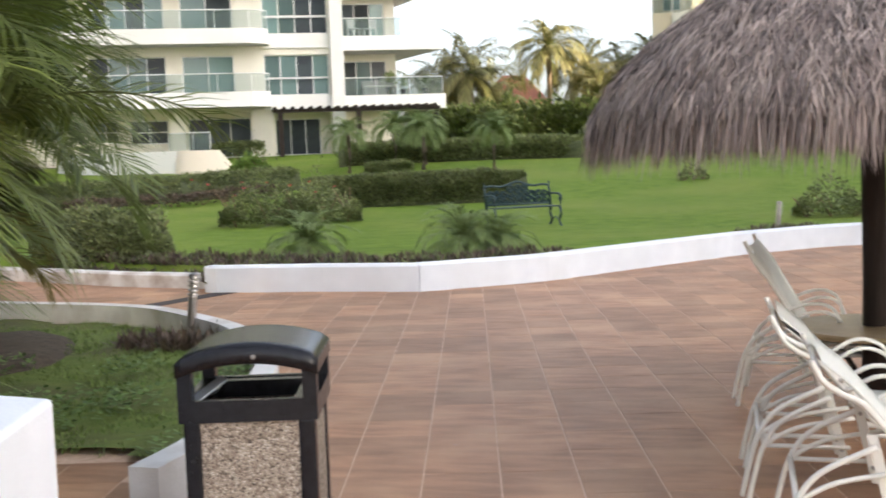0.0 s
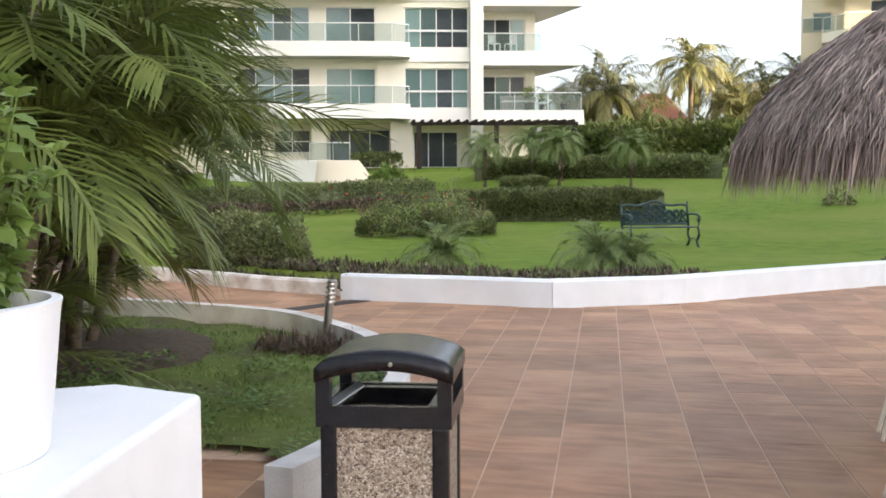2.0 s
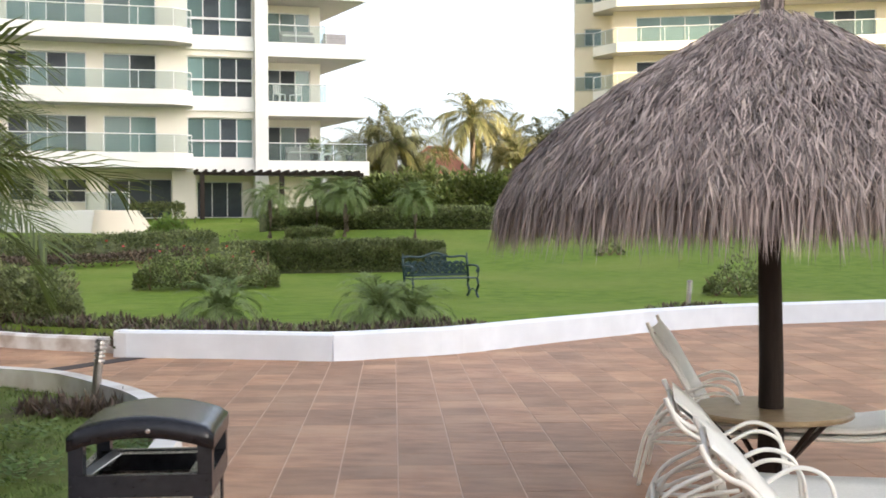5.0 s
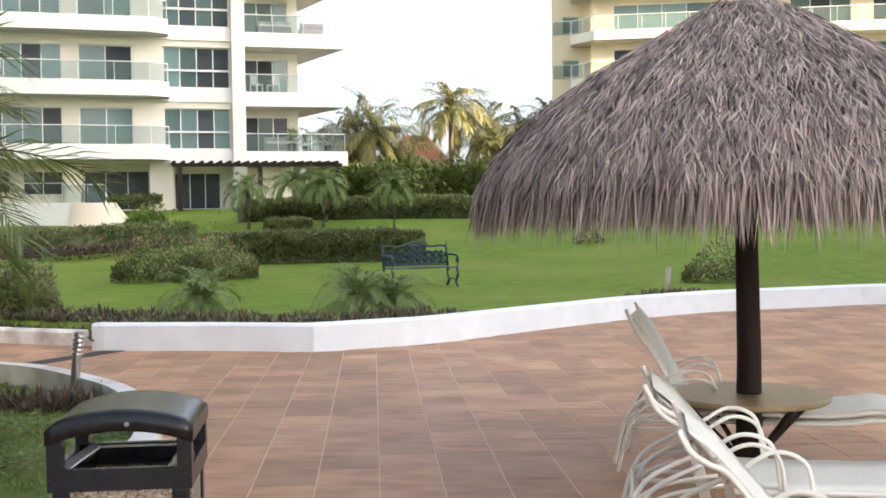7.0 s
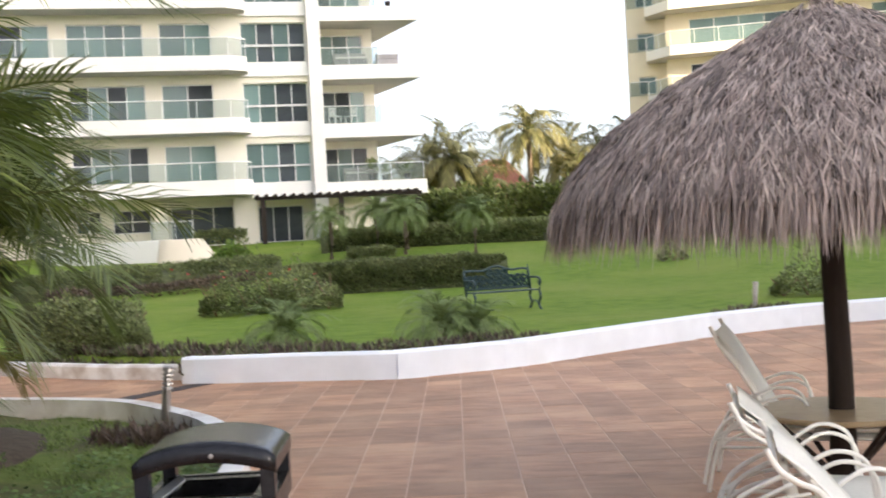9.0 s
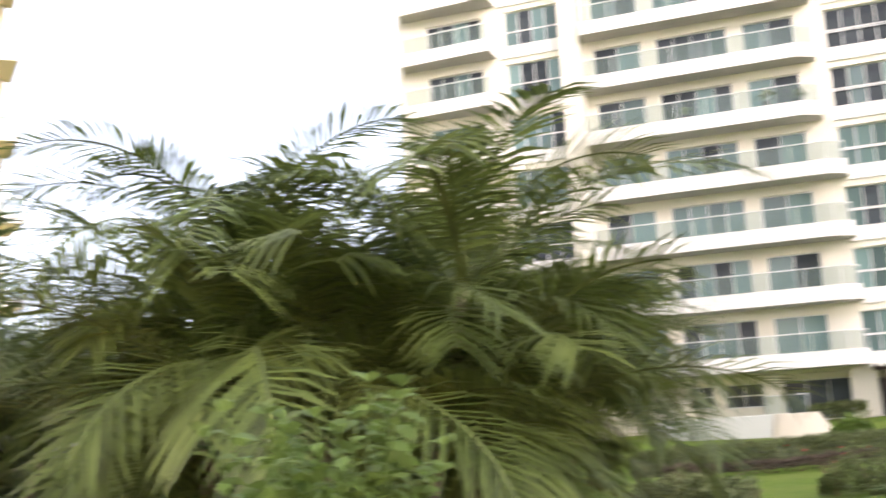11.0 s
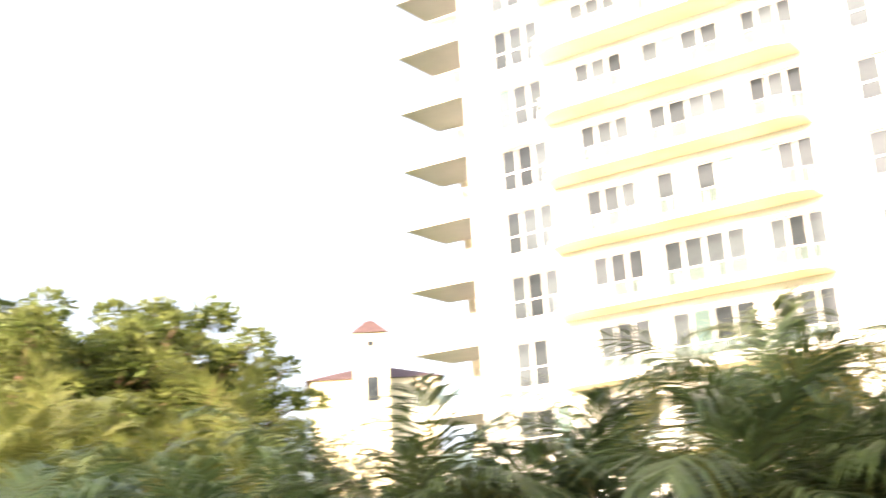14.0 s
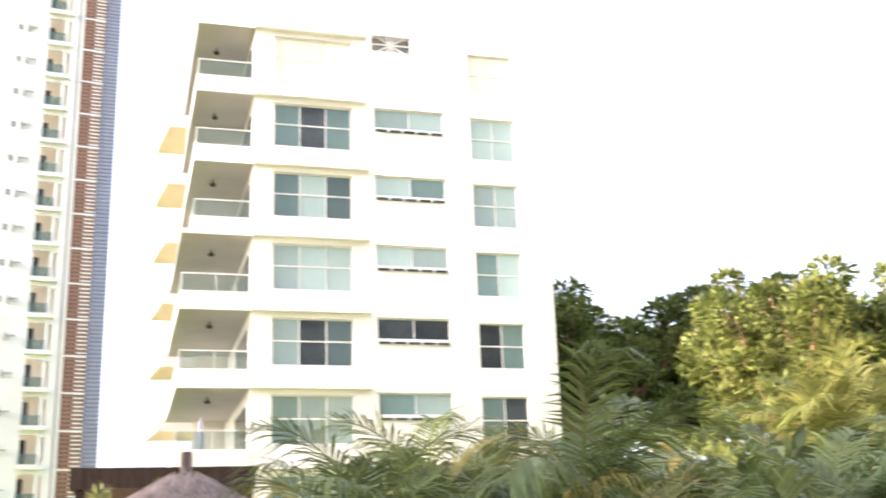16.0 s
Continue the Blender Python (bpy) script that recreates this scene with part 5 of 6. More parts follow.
# ---- terrace things ----
def umbrella():
    """A thatched umbrella on a dark post that carries a round table."""
    random.seed(91)
    t = thing("thatched_umbrella", "thatched palm umbrella on a dark timber post with a round table", "umbrella", pose(1.145, 6.88, 0), "thatched umbrellas")
    bm = bmesh.new()
    tube(bm, [(0, 0, 0), (0.005, 0, 0.8), (-0.01, 0, 1.6), (0, 0, 2.9)], 0.074, 12, taper=[1.12, 1.0, 0.92, 0.85])
    part("post", bm, M_DARKWOOD, t, smooth=True)
    bm = bmesh.new()
    lathe(bm, [(0.08, 0.515), (0.475, 0.515), (0.485, 0.522), (0.487, 0.54), (0.48, 0.55), (0.08, 0.552)], 40)
    part("tabletop", bm, M_TABLE, t, "round tan laminate tabletop")
    for a in (0.15, 2.2, 3.3, 5.2):
        bm = bmesh.new()
        c, s = math.cos(a), math.sin(a)
        tube(bm, [(0.06 * c, 0.06 * s, 0.16), (0.40 * c, 0.40 * s, 0.505)], 0.017, 5)
        part("brace", bm, M_DARKWOOD, t)
    part("table_cleat", boxes((-0.42, 0.42, -0.035, 0.035, 0.485, 0.514)), M_DARKWOOD, t)
    prof = [(0.09, 2.93), (0.30, 2.82), (0.58, 2.66), (0.95, 2.45), (1.28, 2.22), (1.50, 2.02), (1.62, 1.84)]

    def at(f):
        f *= len(prof) - 1
        i = min(int(f), len(prof) - 2)
        (r0, z0), (r1, z1) = prof[i], prof[i + 1]
        g = f - i
        return r0 + (r1 - r0) * g, z0 + (z1 - z0) * g, math.atan2(z1 - z0, r1 - r0)

    # closed inner cone, darker than the strands, keeps the thatch opaque
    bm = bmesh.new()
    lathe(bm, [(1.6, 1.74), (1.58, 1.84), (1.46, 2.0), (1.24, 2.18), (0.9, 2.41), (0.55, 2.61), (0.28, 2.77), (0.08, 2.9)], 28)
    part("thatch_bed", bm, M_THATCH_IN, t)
    for i in range(10):
        a = 2 * math.pi * i / 10
        bm = bmesh.new()
        tube(bm, [(0.07 * math.cos(a), 0.07 * math.sin(a), 2.75), (1.5 * math.cos(a), 1.5 * math.sin(a), 1.86)], 0.025, 5)
        part("rafter", bm, M_DARKWOOD, t)
    s = Soup()
    for _ in range(38000):
        f = math.sqrt(random.random()) * 0.99 + 0.005
        r, z, sl = at(f)
        a = rnd(0, 2 * math.pi)
        swirl = rnd(-0.9, 0.9)
        out = Vector((math.cos(a), math.sin(a), 0))
        tan = Vector((-math.sin(a), math.cos(a), 0))
        d = (out * math.cos(sl) + Vector((0, 0, math.sin(sl))) + tan * swirl * 0.7 + Vector((0, 0, rnd(-0.12, 0.10)))).normalized()
        p = out * r + Vector((0, 0, z + rnd(0.0, 0.07)))
        nrm = d.cross(tan)
        s.blade(p, d * rnd(0.06, 0.19), rnd(0.005, 0.012), (nrm + tan * rnd(-0.7, 0.7)).normalized(), rnd(0.0, 0.05))
    for _ in range(10500):
        a = rnd(0, 2 * math.pi)
        out, tan = Vector((math.cos(a), math.sin(a), 0)), Vector((-math.sin(a), math.cos(a), 0))
        r = rnd(1.40, 1.66)
        ragged = 0.05 * noise.noise((a * 6, 1, 0))
        d = (Vector((0, 0, -1)) + out * rnd(-0.05, 0.28) + tan * rnd(-0.13, 0.13)).normalized()
        s.blade(out * r + Vector((0, 0, 1.98 - (r - 1.4) * 0.55 + rnd(-0.04, 0.03))), d * (rnd(0.22, 0.38) + ragged), rnd(0.005, 0.011), (out + tan * rnd(-0.8, 0.8)).normalized(), 0.0)
    th = s.put("thatch", M_THATCH, t, "shaggy grey-brown dry palm thatch")
    tagged(th, kind="stuff")
    s = Soup()
    for _ in range(260):
        a = rnd(0, 2 * math.pi)
        out = Vector((math.cos(a), math.sin(a), 0))
        s.blade(out * 0.065 + Vector((0, 0, rnd(2.9, 3.05))), (Vector((0, 0, 1)) + out * rnd(-0.1, 0.12)).normalized() * rnd(0.1, 0.2), 0.018, out)
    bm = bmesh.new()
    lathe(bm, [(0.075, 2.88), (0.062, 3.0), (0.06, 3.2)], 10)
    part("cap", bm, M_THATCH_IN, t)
    s.put("cap_straw", M_THATCH, t)
    return t


one = umbrella()
copy_thing(one, pose(-6.75, -12.3, -0.05, 0, 0, 70))


def lounger(lean):
    """A stackable sling lounger: bent cream tubes, two slings, arched arms, fan-shaped head legs. lean: slope of the back."""
    t = thing("sun_lounger", "cream tubular sling lounger with raised backrest, stacked on the terrace", "lounger", None, "stacked loungers")
    w, c, s = 0.31, math.cos(radians(lean)), math.sin(radians(lean))
    low = lean < 55
    foot, tall = (0.58, 0.62) if low else (0.46, 0.71)
    bend = 1.0 if low else 0.4

    def back(k, off=0.0):
        """A place on the back, k metres up its slope."""
        return foot - c * k - off * s, 0.36 + s * k - off * c

    for sg in (-1, 1):
        y = sg * w
        bm = bmesh.new()
        tube(bm, bow([(foot - 0.08, y, 0.345), (foot + 0.4, y, 0.35), (1.35, y, 0.355), (1.58, y, 0.385), (1.74, y, 0.35), (1.80, y, 0.2), (1.83, y, 0.0)], 5), 0.015, 8)
        part("side_rail", bm, M_TUBE, t, smooth=True)
        bm = bmesh.new()
        tube(bm, bow([(0.0, y, 0.0), (0.03, y, 0.14), (0.075, y, 0.29), (0.16, y, 0.405), (0.36, y, 0.51)], 5), 0.012, 8)
        part("leg", bm, M_TUBE, t, smooth=True)
        bm = bmesh.new()
        tube(bm, bow([(0.08, y, 0.292), (0.22, y, 0.37), (0.46, y, 0.42)], 4), 0.0105, 6)
        tube(bm, [(0.075, y, 0.285), (0.44, y, 0.285)], 0.0105, 6)
        part("leg_brace", bm, M_TUBE, t, smooth=True)
        bm = bmesh.new()
        x0, z0 = 0.345, 0.55
        box(bm, x0 - 0.02, x0 + 0.02, y - sg * 0.03 - 0.007, y - sg * 0.03 + 0.007, 0.2, z0, 0.004)
        for v in bm.verts:
            v.co.x += (z0 - v.co.z) * 0.22
        strut = part("support_strut", bm, M_TUBE, t)
        for z in (0.27, 0.5):
            bm = bmesh.new()
            tube(bm, [(x0 + (z0 - z) * 0.22, y - sg * 0.05, z), (x0 + (z0 - z) * 0.22, y - sg * 0.01, z)], 0.009, 6)
            part("bolt", bm, M_STEEL, strut)
        bm = bmesh.new()
        line = [back(-0.02), back(0.25), back(tall - 0.21), back(tall - 0.14, 0.03 * bend), back(tall - 0.06, 0.05 * bend), back(tall, 0.04 * bend)]
        tube(bm, bow([(x, y, z) for x, z in line] + [(line[-1][0] - 0.012, y, line[-1][1] + 0.03)], 4), 0.0125, 8)
        part("back_rail", bm, M_TUBE, t, smooth=True)
        bm = bmesh.new()
        a0 = back(0.24)
        tube(bm, bow([(a0[0], y + sg * 0.02, a0[1]), (a0[0] + 0.12, y + sg * 0.035, 0.612), (a0[0] + 0.22, y + sg * 0.035, 0.605), (a0[0] + 0.285, y + sg * 0.03, 0.54), (a0[0] + 0.31, y + sg * 0.02, 0.36)], 5), 0.0105, 8)
        part("armrest", bm, M_TUBE, t, smooth=True)
    for x, z in ((0.075, 0.29), (foot, 0.345), (1.80, 0.2), back(tall - 0.03, 0.045 * bend)):
        bm = bmesh.new()
        tube(bm, [(x, -w, z), (x, w, z)], 0.0125, 6)
        part("cross_bar", bm, M_TUBE, t, smooth=True)
    slings = (("seat_sling", [(foot + 0.01, 0.365), (foot + 0.3, 0.357), (1.2, 0.36), (1.42, 0.375), (1.58, 0.40), (1.70, 0.385), (1.765, 0.33)]),
              ("back_sling", [back(k, -0.015) for k in (0.05, 0.2, 0.36, tall - 0.16)] + [back(tall - 0.06, 0.0), back(tall - 0.01, 0.01)]))
    for name, pts in slings:
        bm = bmesh.new()
        line = bow([(x, 0, z) for x, z in pts], 4)
        rows = []
        for p in line:
            rows.append([bm.verts.new((p.x, y, p.z - 0.012 * (1 - (y / 0.3) ** 2) + h)) for h in (0.008, 0.0) for y in (-0.3, -0.15, 0.0, 0.15, 0.3)])
        for a, b in zip(rows, rows[1:]):
            for k in (0, 1, 2, 3, 5, 6, 7, 8):
                bm.faces.new((a[k], a[k + 1], b[k + 1], b[k]))
            for k, j in ((0, 5), (4, 9)):
                bm.faces.new((a[k], b[k], b[j], a[j]))
        bmesh.ops.recalc_face_normals(bm, faces=bm.faces)
        part(name, bm, M_SLING, t, "cream woven mesh sling", smooth=True)
    return t


upright = lounger(60)
upright.matrix_basis = pose(0.41, 7.42, 0, 0, 0, -9)
copy_thing(upright, pose(0.39, 7.43, 0.05, 0, 0, -9.5))
reclined = lounger(49)
reclined.matrix_basis = pose(0.29, 5.41, 0, 0, 0, -3)
for x, y, z, a in ((0.27, 5.42, 0.045, -3.5), (0.34, 4.58, 0.0, -4)):
    copy_thing(reclined, pose(x, y, z, 0, 0, a))


def litter_bin():
    t = thing("litter_bin", "square litter bin with pebble panels and a black domed hood", "litter bin", pose(-1.675, 4.12, 0, 0, 0, 12) @ Matrix.Diagonal((1, 1, 0.968, 1)))
    W, D = 0.262, 0.255
    part("base", boxes((-W + 0.015, W - 0.015, -D + 0.015, D - 0.015, 0.0, 0.07), bevel=0.008), M_BLACK, t)
    for sx in (-1, 1):
        for sy in (-1, 1):
            x, y = sx * (W - 0.045), sy * (D - 0.045)
            part("corner_post", boxes((x - 0.032, x + 0.032, y - 0.032, y + 0.032, 0.07, 0.69), bevel=0.01), M_BLACK, t)
    for nm, b in (("front", (-W + 0.077, W - 0.077, -D + 0.022, -D + 0.05)), ("rear", (-W + 0.077, W - 0.077, D - 0.05, D - 0.022)), ("side", (-W + 0.022, -W + 0.05, -D + 0.077, D - 0.077)), ("side", (W - 0.05, W - 0.022, -D + 0.077, D - 0.077))):
        part(nm + "_panel", boxes((*b, 0.07, 0.688)), M_PEBBLE, t, "exposed pebble aggregate panel")
    hood = bmesh.new()
    # ring below the openings, four corner posts
    for b in ((-W, W, -D, -D + 0.03), (-W, W, D - 0.03, D), (-W, -W + 0.03, -D + 0.03, D - 0.03), (W - 0.03, W, -D + 0.03, D - 0.03)):
        box(hood, *b, 0.69, 0.775)
    for sx in (-1, 1):
        for sy in (-1, 1):
            x, y = sx * (W - 0.027), sy * (D - 0.027)
            box(hood, x - 0.027, x + 0.027, y - 0.027, y + 0.027, 0.776, 0.925)
    part("hood_frame", hood, M_BLACK, t)
    # domed lid: arched across its width and rounded over all edges
    bm = bmesh.new()
    nx, ny = 18, 14

    def top(u, v):
        edge = (1 - max(0, (abs(u) - 0.86) / 0.14) ** 2.2 * 0.3) * (1 - max(0, (abs(v) - 0.88) / 0.12) ** 2.2 * 0.18)
        return 0.895 + (0.042 + 0.06 * (1 - u * u * 0.9)) * edge

    up = [[bm.verts.new((W * 1.02 * (2 * i / nx - 1), D * 1.02 * (2 * j / ny - 1), top(2 * i / nx - 1, 2 * j / ny - 1))) for j in range(ny + 1)] for i in range(nx + 1)]

    def under(u):
        return 0.868 + 0.05 * (1 - u * u)

    dn = [[bm.verts.new((W * 1.02 * (2 * i / nx - 1), D * 1.02 * (2 * j / ny - 1), under(2 * i / nx - 1))) for j in range(ny + 1)] for i in range(nx + 1)]
    for i in range(nx):
        for j in range(ny):
            bm.faces.new((up[i][j], up[i + 1][j], up[i + 1][j + 1], up[i][j + 1]))
            bm.faces.new((dn[i][j], dn[i][j + 1], dn[i + 1][j + 1], dn[i + 1][j]))
        bm.faces.new((dn[i][0], dn[i + 1][0], up[i + 1][0], up[i][0]))
        bm.faces.new((up[i][ny], up[i + 1][ny], dn[i + 1][ny], dn[i][ny]))
    for j in range(ny):
        bm.faces.new((up[0][j], up[0][j + 1], dn[0][j + 1], dn[0][j]))
        bm.faces.new((dn[nx][j], dn[nx][j + 1], up[nx][j + 1], up[nx][j]))
    lid = part("hood_lid", bm, M_BLACK, t, "glossy black domed lid", smooth=True)
    bm = bmesh.new()
    lathe(bm, [(0.009, 0.0), (0.009, 0.008), (0.006, 0.01)], 10)
    o = part("lock", bm, M_STEEL, lid, "small bright lock")
    o.matrix_basis = pose(0.03, -D * 1.02 - 0.001, 0.945, 90, 0, 0)
    # inner tray
    part("tray", boxes((-W + 0.03, W - 0.03, -D + 0.03, -D + 0.1, 0.70, 0.75), (-W + 0.03, W - 0.03, D - 0.1, D - 0.03, 0.70, 0.77), (-W + 0.03, -W + 0.1, -D + 0.1, D - 0.1, 0.70, 0.76), (W - 0.1, W - 0.03, -D + 0.1, D - 0.1, 0.70, 0.76)), M_BLACK, t)
    o = part("liner_flap", boxes((-0.07, 0.07, -0.05, 0.05, -0.003, 0.003), bevel=0.002), M_LINER, t, "pale grey bag flap")
    o.matrix_basis = pose(-0.165, -0.13, 0.80, 0, -32, 25)
    part("bag", boxes((-W + 0.06, W - 0.06, -D + 0.06, D - 0.06, 0.1, 0.66)), M_BLACK, t)


litter_bin()


def bollard():
    t = thing("garden_light", "slim steel garden bollard light with louvre rings", "bollard light", None, "garden bollard lights")
    bm = bmesh.new()
    lathe(bm, [(0.07, 0.0), (0.07, 0.04), (0.05, 0.06)], 14)
    part("base", bm, M_IRON, t, "green metal base")
    bm = bmesh.new()
    lathe(bm, [(0.042, 0.055), (0.042, 0.42), (0.03, 0.425), (0.03, 0.62)], 14)
    part("tube", bm, M_STEEL, t, smooth=False)
    for i in range(5):
        bm = bmesh.new()
        z = 0.43 + i * 0.042
        lathe(bm, [(0.03, z), (0.056, z + 0.004), (0.05, z + 0.02), (0.03, z + 0.026)], 14)
        part("louvre_ring", bm, M_STEEL, t)
    bm = bmesh.new()
    lathe(bm, [(0.045, 0.62), (0.045, 0.635), (0.02, 0.648)], 14)
    part("cap", bm, M_STEEL, t)
    return t


b1 = bollard()
b1.matrix_basis = pose(-4.47, 9.62, 0.0, 0, 6, 10)
copy_thing(b1, pose(1.76, 18.75, 0.1, 0, 4, 10))
copy_thing(b1, pose(-1.2, 40.0, lawn(-1.2, 40.0) - 0.02) @ Matrix.Scale(0.85, 4))


def garden_bench():
    """An ornate cast iron bench: scrolled back, slatted seat, curled arms and legs."""
    t = thing("cast_iron_bench", "ornate dark green cast iron bench standing on the lawn", "bench", pose(-2.8, 21.8, lawn(-2.8, 21.8) - 0.02, 0, 0, 30))
    W = 0.7

    def arch(x):
        return 0.80 + 0.09 * math.cos(x / W * math.pi / 2) + 0.03 * math.cos(x / W * 7)

    bm = bmesh.new()
    tube(bm, [(x, 0.27 + 0.06 * (arch(x) - 0.45), arch(x)) for x in np.linspace(-W, W, 25)], 0.026, 6)
    tube(bm, [(-W, 0.24, 0.47), (W, 0.24, 0.47)], 0.022, 6)
    for x in (-W, W):
        tube(bm, [(x, 0.22, 0.40), (x, 0.30, arch(x)), (x, 0.305, arch(x) + 0.10)], 0.028, 6, taper=[1, 1, 0.4])
    back = part("back_frame", bm, M_IRON, t, smooth=True)
    random.seed(95)
    for i in range(9):
        for j in range(3):
            x = -W + 0.1 + i * (2 * W - 0.2) / 8
            z = 0.54 + j * 0.13
            if z > arch(x) - 0.06:
                continue
            bm = bmesh.new()
            r = 0.08
            y = 0.26 + 0.05 * (z - 0.45)
            pts = [(x + r * (1 - k / 26) * math.cos(k * 0.5 + i), y, z + r * (1 - k / 26) * math.sin(k * 0.5 + i)) for k in range(22)]
            tube(bm, pts, 0.018, 4)
            tube(bm, [(x - 0.1, y, z - 0.06), (x, y, z + 0.065), (x + 0.1, y, z - 0.06)], 0.016, 4)
            part("scroll", bm, M_IRON, back)
    for i in range(7):
        part("seat_slat", boxes((-W, W, -0.26 + i * 0.068, -0.215 + i * 0.068, 0.41, 0.432), bevel=0.004), M_IRON, t)
    for x in (-W, W):
        bm = bmesh.new()
        tube(bm, bow([(x, 0.27, 0.66), (x, 0.0, 0.67), (x, -0.2, 0.66), (x, -0.29, 0.60), (x, -0.25, 0.53), (x, -0.2, 0.58)], 4), 0.024, 6)
        tube(bm, bow([(x, -0.22, 0.62), (x, -0.27, 0.5), (x, -0.22, 0.42)], 4), 0.013, 5)
        part("armrest", bm, M_IRON, t, smooth=True)
        for y0, y1 in ((-0.22, -0.29), (0.2, 0.32)):
            bm = bmesh.new()
            tube(bm, bow([(x, y0, 0.41), (x, y0 * 1.25, 0.28), (x, y0 * 0.85, 0.14), (x, y1, 0.0)], 4), 0.028, 6)
            part("leg", bm, M_IRON, t, smooth=True)
        bm = bmesh.new()
        tube(bm, [(x, -0.2, 0.14), (x, 0.0, 0.2), (x, 0.19, 0.14)], 0.012, 5)
        part("stretcher", bm, M_IRON, t)


garden_bench()


def planter():
    t = thing("planter_plinth", "white rendered masonry plinth beside the terrace", "plinth", None)
    pts = [(-1.76, 2.79), (-2.09, 2.86), (-2.75, 2.3), (-2.55, 1.5), (-1.85, 1.3), (-1.5, 1.75)]
    bm = bmesh.new()
    lo, hi = [bm.verts.new((*p, 0.0)) for p in pts], [bm.verts.new((*p, 1.0)) for p in pts]
    n = len(pts)
    bm.faces.new(hi[::-1])
    bm.faces.new(lo)
    for i in range(n):
        bm.faces.new((lo[(i + 1) % n], lo[i], hi[i], hi[(i + 1) % n]))
    bmesh.ops.recalc_face_normals(bm, faces=bm.faces)
    bmesh.ops.bevel(bm, geom=[e for e in bm.edges if sum(v.co.z for v in e.verts) > 0.9], offset=0.018, segments=3, profile=0.5, affect="EDGES")
    part("plinth", bm, M_WHITE, t)
    p = thing("planter_pot", "white tapered round planter pot full of soil", "planter", pose(-2.0, 1.95, 1.0))
    bm = bmesh.new()
    lathe(bm, [(0.29, 0.002), (0.295, 0.01), (0.325, 0.33), (0.33, 0.35), (0.305, 0.352), (0.29, 0.30)], 40)
    part("pot", bm, M_WHITE, p, smooth=False)
    bm = bmesh.new()
    lathe(bm, [(0.288, 0.301), (0.2, 0.315), (0.02, 0.32)], 24)
    part("soil", bm, M_SOIL, p)


planter()


def canopy():
    """A dark flat-roofed shelter behind the far umbrella."""
    t = thing("dark_shelter", "dark timber flat-roofed shelter behind the far umbrella", "shelter", pose(-10.2, -18.6, 0, 0, 0, 152))
    part("roof_edge", boxes((-2.0, 1.3, -0.2, 3.0, 3.25, 3.62)), M_DARKWOOD, t)
    for x in (-1.9, 1.1):
        for y in (-0.1, 2.8):
            part("post", boxes((x, x + 0.16, y, y + 0.16, 0, 3.25)), M_DARKWOOD, t)


canopy()


def loose_leaves():
    """A few dry leaves and petals on the tiles."""
    random.seed(97)
    t = thing("fallen_leaves", "scattered dry leaves and petals on the tiles", "leaf litter", kind="stuff")
    s = Soup()
    for _ in range(40):
        x, y = rnd(-2.4, 2.2), rnd(5, 12.5)
        s.leaf(Vector((x, y, 0.005)), unit(rnd(0, 6.28), 0.05) * rnd(0.015, 0.04), 0.014)
    s.put("leaves", M_THATCH, t)


loose_leaves()


# ---- small things on the balconies and lawn ----
A0 = pose(-19.83, 53.5, 0, 0, 0, 22)


def balcony_chair():
    t = thing("balcony_chair", "white slatted chair on an apartment balcony", "chair", None, "balcony chairs")
    part("seat", boxes((-0.24, 0.24, -0.24, 0.24, 0.42, 0.45)), M_FRAME, t)
    for x in (-0.22, 0.22):
        for y in (-0.22, 0.22):
            part("leg", boxes((x - 0.02, x + 0.02, y - 0.02, y + 0.02, 0, 0.42)), M_FRAME, t)
    for i in range(4):
        part("back_slat", boxes((-0.22 + i * 0.125, -0.16 + i * 0.125, 0.21, 0.24, 0.45, 0.95)), M_FRAME, t)
    return t


chair = balcony_chair()
chair.matrix_basis = A0 @ pose(4.9, 1.9, 8.26, 0, 0, 40)
copy_thing(chair, A0 @ pose(5.8, 2.0, 8.26, 0, 0, -50))


def pot_plant():
    random.seed(101)
    t = thing("balcony_plant", "leafy potted plant on an apartment balcony", "plant", None, "balcony plants")
    bm = bmesh.new()
    lathe(bm, [(0.14, 0), (0.2, 0.32), (0.17, 0.33)], 12)
    part("pot", bm, M_DARKWOOD, t)
    s = Soup()
    for i in range(150):
        d = unit(rnd(0, 6.28), rnd(0.1, 1.5))
        s.leaf(Vector((0, 0, 0.4)) + d * rnd(0.1, 0.5), d * rnd(0.15, 0.3), 0.1)
    s.put("leaves", M_HEDGE, t)
    return t


plant = pot_plant()
plant.matrix_basis = A0 @ pose(8.6, 1.5, 5.15)
for x, y, k, sc in ((6.7, 1.5, 0, 1.2), (7.4, 1.6, 0, 0.9), (8.0, 1.4, 3, 0.9), (8.5, 1.4, 4, 0.8), (-3.1, -1.0, 4, 1.0), (-1.5, -0.9, 4, 0.8), (-7.2, -1.0, 4, 0.7), (7.6, 1.4, 5, 0.8)):
    copy_thing(plant, A0 @ pose(x, y, (5.3 if y < 0 else 5.15) + 3.1 * k, 0, 0, x * 90) @ Matrix.Scale(sc, 4))


def sofa():
    t = thing("balcony_sofa", "grey wicker sofa on an apartment balcony", "sofa", None, "balcony sofas")
    part("seat", boxes((-0.9, 0.9, -0.4, 0.4, 0.0, 0.42), bevel=0.03), M_GREYPANEL, t)
    part("backrest", boxes((-0.9, 0.9, 0.3, 0.42, 0.42, 0.8), bevel=0.03), M_GREYPANEL, t)
    part("cushion", boxes((-0.8, 0.8, -0.38, 0.28, 0.43, 0.53), bevel=0.03), M_SLING, t)
    return t


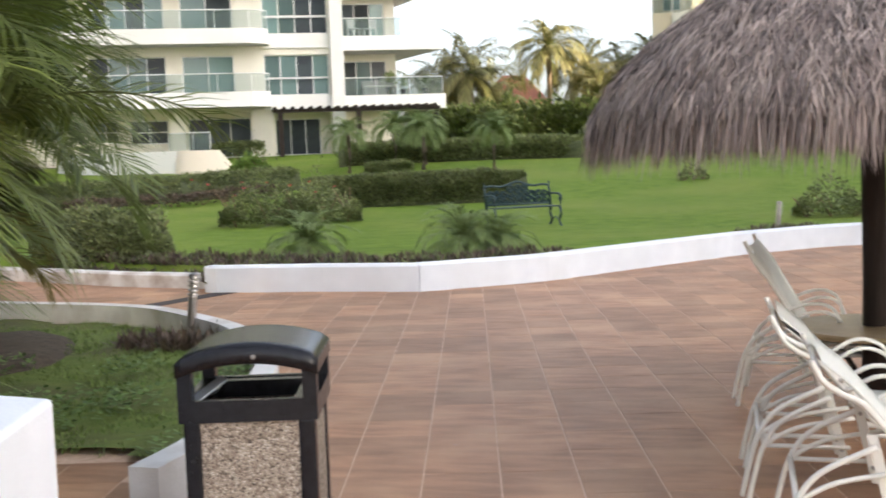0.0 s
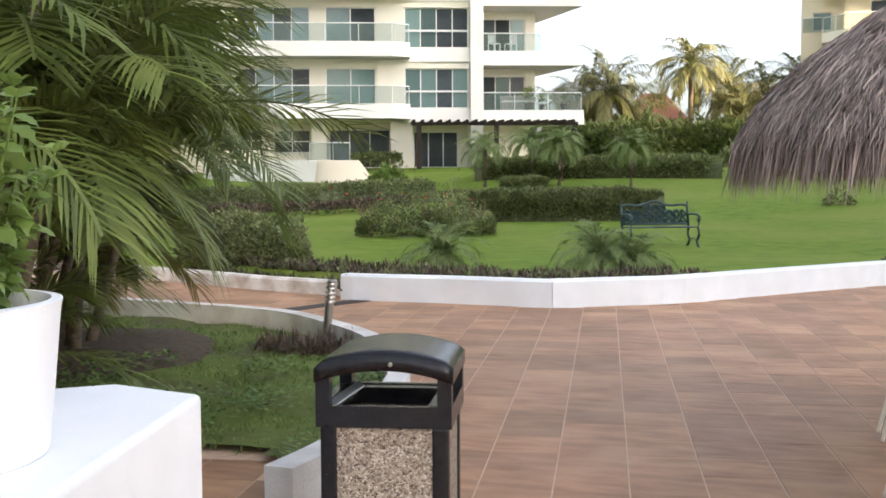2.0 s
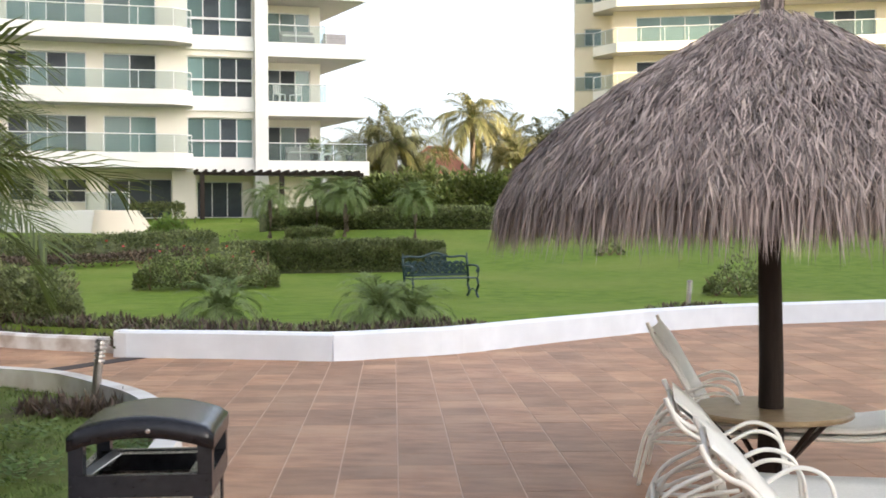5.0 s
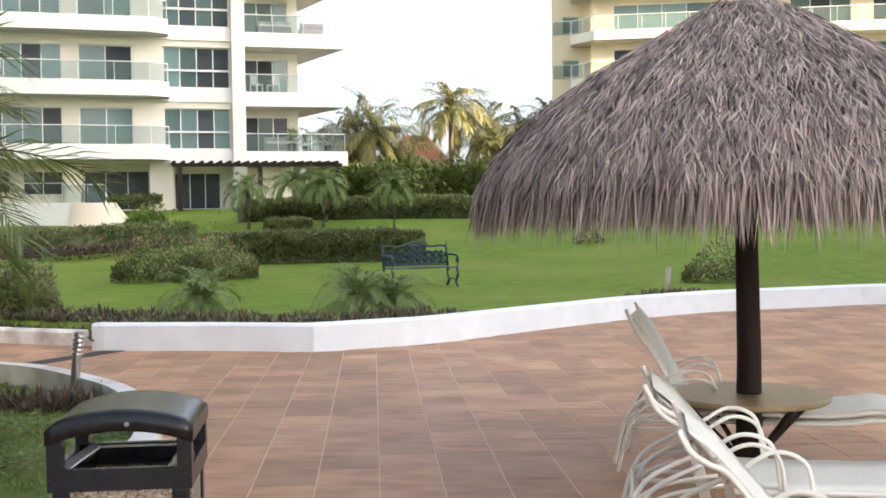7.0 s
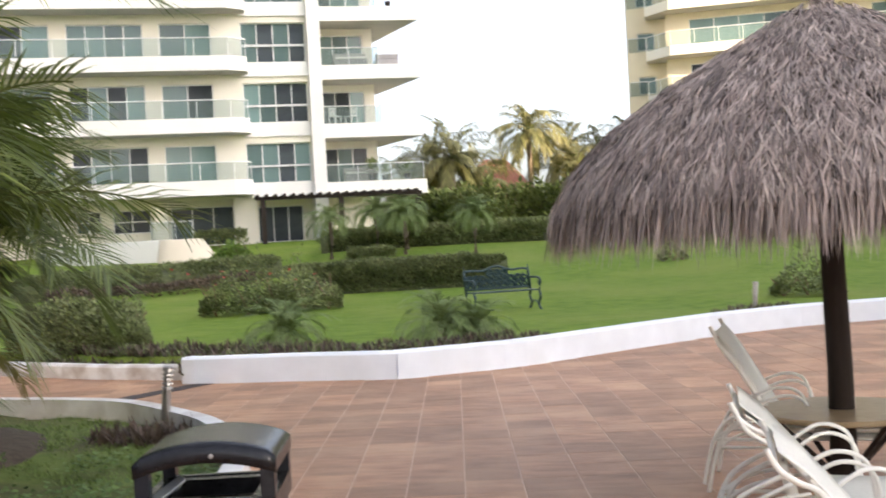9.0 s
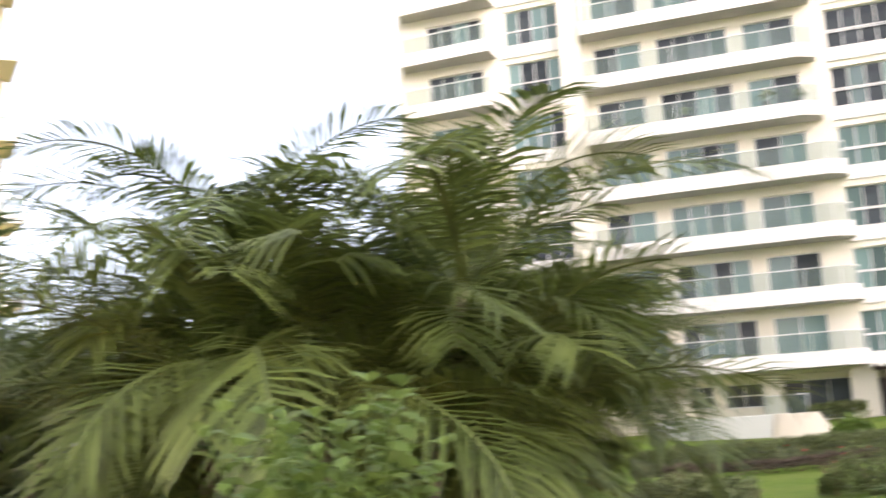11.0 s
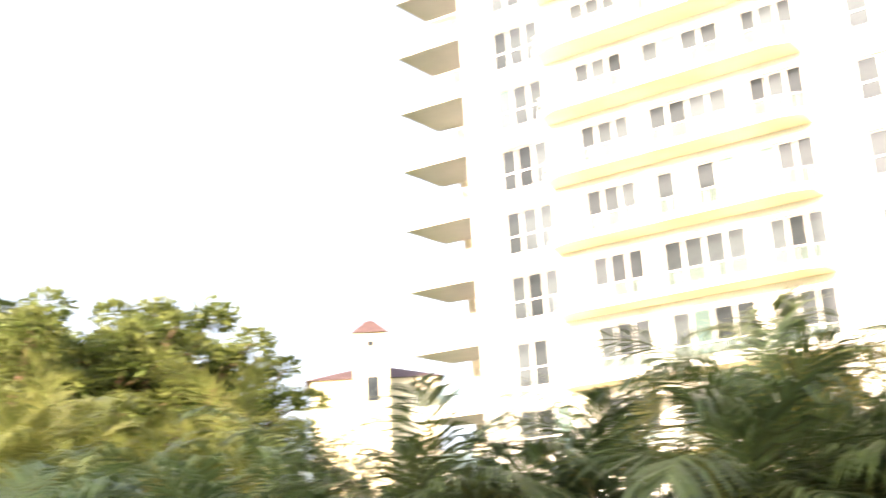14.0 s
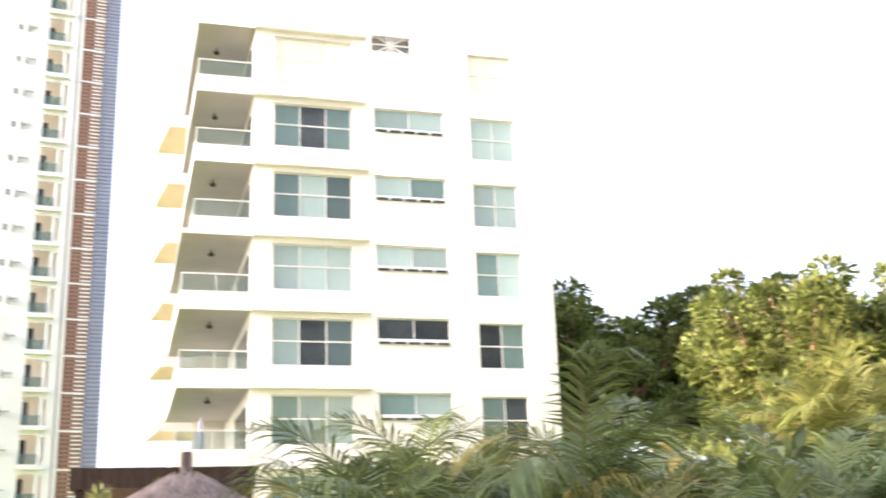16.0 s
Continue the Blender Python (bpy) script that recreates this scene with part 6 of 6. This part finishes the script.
so = sofa()
so.matrix_basis = A0 @ pose(5.9, 2.2, 11.36)
copy_thing(so, A0 @ pose(6.2, 2.3, 5.16))
copy_thing(so, A0 @ pose(7.8, 1.6, 11.36, 0, 0, 180) @ Matrix.Scale(0.7, 4))


def umbrella_closed():
    """A folded blue parasol on the corner balcony."""
    t = thing("folded_parasol", "folded blue parasol on a balcony of the white block", "parasol", pose(-23.6, -36.2, 0, 0, 0, 154) @ pose(-2.6, 1.2, 5.75))
    bm = bmesh.new()
    lathe(bm, [(0.03, 0.0), (0.03, 0.4), (0.16, 0.55), (0.12, 1.5), (0.03, 1.9)], 10)
    part("parasol", bm, M_HAZE_BLUE, t)


umbrella_closed()


def tap():
    t = thing("garden_tap", "small black swan-necked garden tap on the lawn", "garden tap", pose(-4.7, 36.5, lawn(-4.7, 36.5)) @ Matrix.Scale(0.5, 4))
    bm = bmesh.new()
    tube(bm, bow([(0, 0, -0.02), (0, 0, 0.45), (-0.06, 0, 0.6), (-0.2, 0, 0.58), (-0.22, 0, 0.5)], 4), 0.045, 6)
    part("pipe", bm, M_IRON, t, smooth=True)


tap()


def frangipani():
    """A low leafy tree before the corner block."""
    random.seed(103)
    t = thing("small_leafy_tree", "small leafy tree in front of the white block", "tree", pose(-8.6, -16.6, 0))
    bm, s = bmesh.new(), Soup()
    for i in range(9):
        a = 2.4 * i
        e = Vector((math.cos(a) * rnd(0.3, 1.0), math.sin(a) * rnd(0.3, 1.0), rnd(2.5, 3.0)))
        tube(bm, [(0, 0, 0), (e.x * 0.3, e.y * 0.3, 1.3), e], 0.06, 6, taper=[1, 0.8, 0.5])
        for _ in range(26):
            d = unit(rnd(0, 6.28), rnd(-0.1, 1.3))
            s.leaf(e + d * 0.05, d * rnd(0.18, 0.3), 0.08)
    part("trunk", bm, M_BARK, t)
    s.put("crown", M_HEDGE, t)


frangipani()


# ---- terrace tiles, last ----
def tile_mesh():
    bm = bmesh.new()
    a, b, c = 0.1945, 0.1928, 0.1968
    lo = [bm.verts.new((x * a, y * 0.198, -0.004)) for x, y in ((-1, -1), (1, -1), (1, 1), (-1, 1))]
    hi = [bm.verts.new((x * b, y * c, 0.0)) for x, y in ((-1, -1), (1, -1), (1, 1), (-1, 1))]
    bm.faces.new(hi)
    for i in range(4):
        bm.faces.new((lo[i], lo[(i + 1) % 4], hi[(i + 1) % 4], hi[i]))
    return mesh(bm, "tile", M_TILE)


def tiles():
    one = tile_mesh()
    turn = radians(9.8)
    ux, uy = Vector((math.cos(turn), math.sin(turn))), Vector((-math.sin(turn), math.cos(turn)))
    base = Vector((-1.17, 6.92)) + ux * 0.2
    near, far = [], []
    for i in range(-40, 40):
        for j in range(-50, 45):
            p = base + ux * (i * 0.397) + uy * (j * 0.397)
            if abs(p.x) > 15 or p.y < -10 or p.y > wall_y(p.x) + 0.15 or on_island(p.x, p.y):
                continue
            (near if -2.9 < p.x < 2.6 and 4.6 < p.y < 12 else far).append(p)
    near.sort(key=lambda p: p.y)
    far += near[300:]
    for p in near[:300]:
        o = new("tile", one)
        o.parent = patio
        o.matrix_basis = pose(p.x, p.y, rnd(-0.0008, 0.0008), rnd(-0.12, 0.12), rnd(-0.12, 0.12), 9.8 + random.choice((0, 180)))
    verts, faces = [], []
    for p in far:
        k = len(verts)
        z = rnd(-0.001, 0.001)
        for r, h in ((0.1945, -0.004), (0.1928, 0.0)):
            for sx, sy in ((-1, -1), (1, -1), (1, 1), (-1, 1)):
                q = p + ux * (sx * r) + uy * (sy * (r + 0.004))
                verts.append((q.x, q.y, h + z))
        faces.append((k + 4, k + 5, k + 6, k + 7))
        faces += [(k + i, k + (i + 1) % 4, k + 4 + (i + 1) % 4, k + 4 + i) for i in range(4)]
    tagged(from_lists("outer_tiles", verts, faces, M_TILE_FAR, patio), kind="stuff")


tiles()
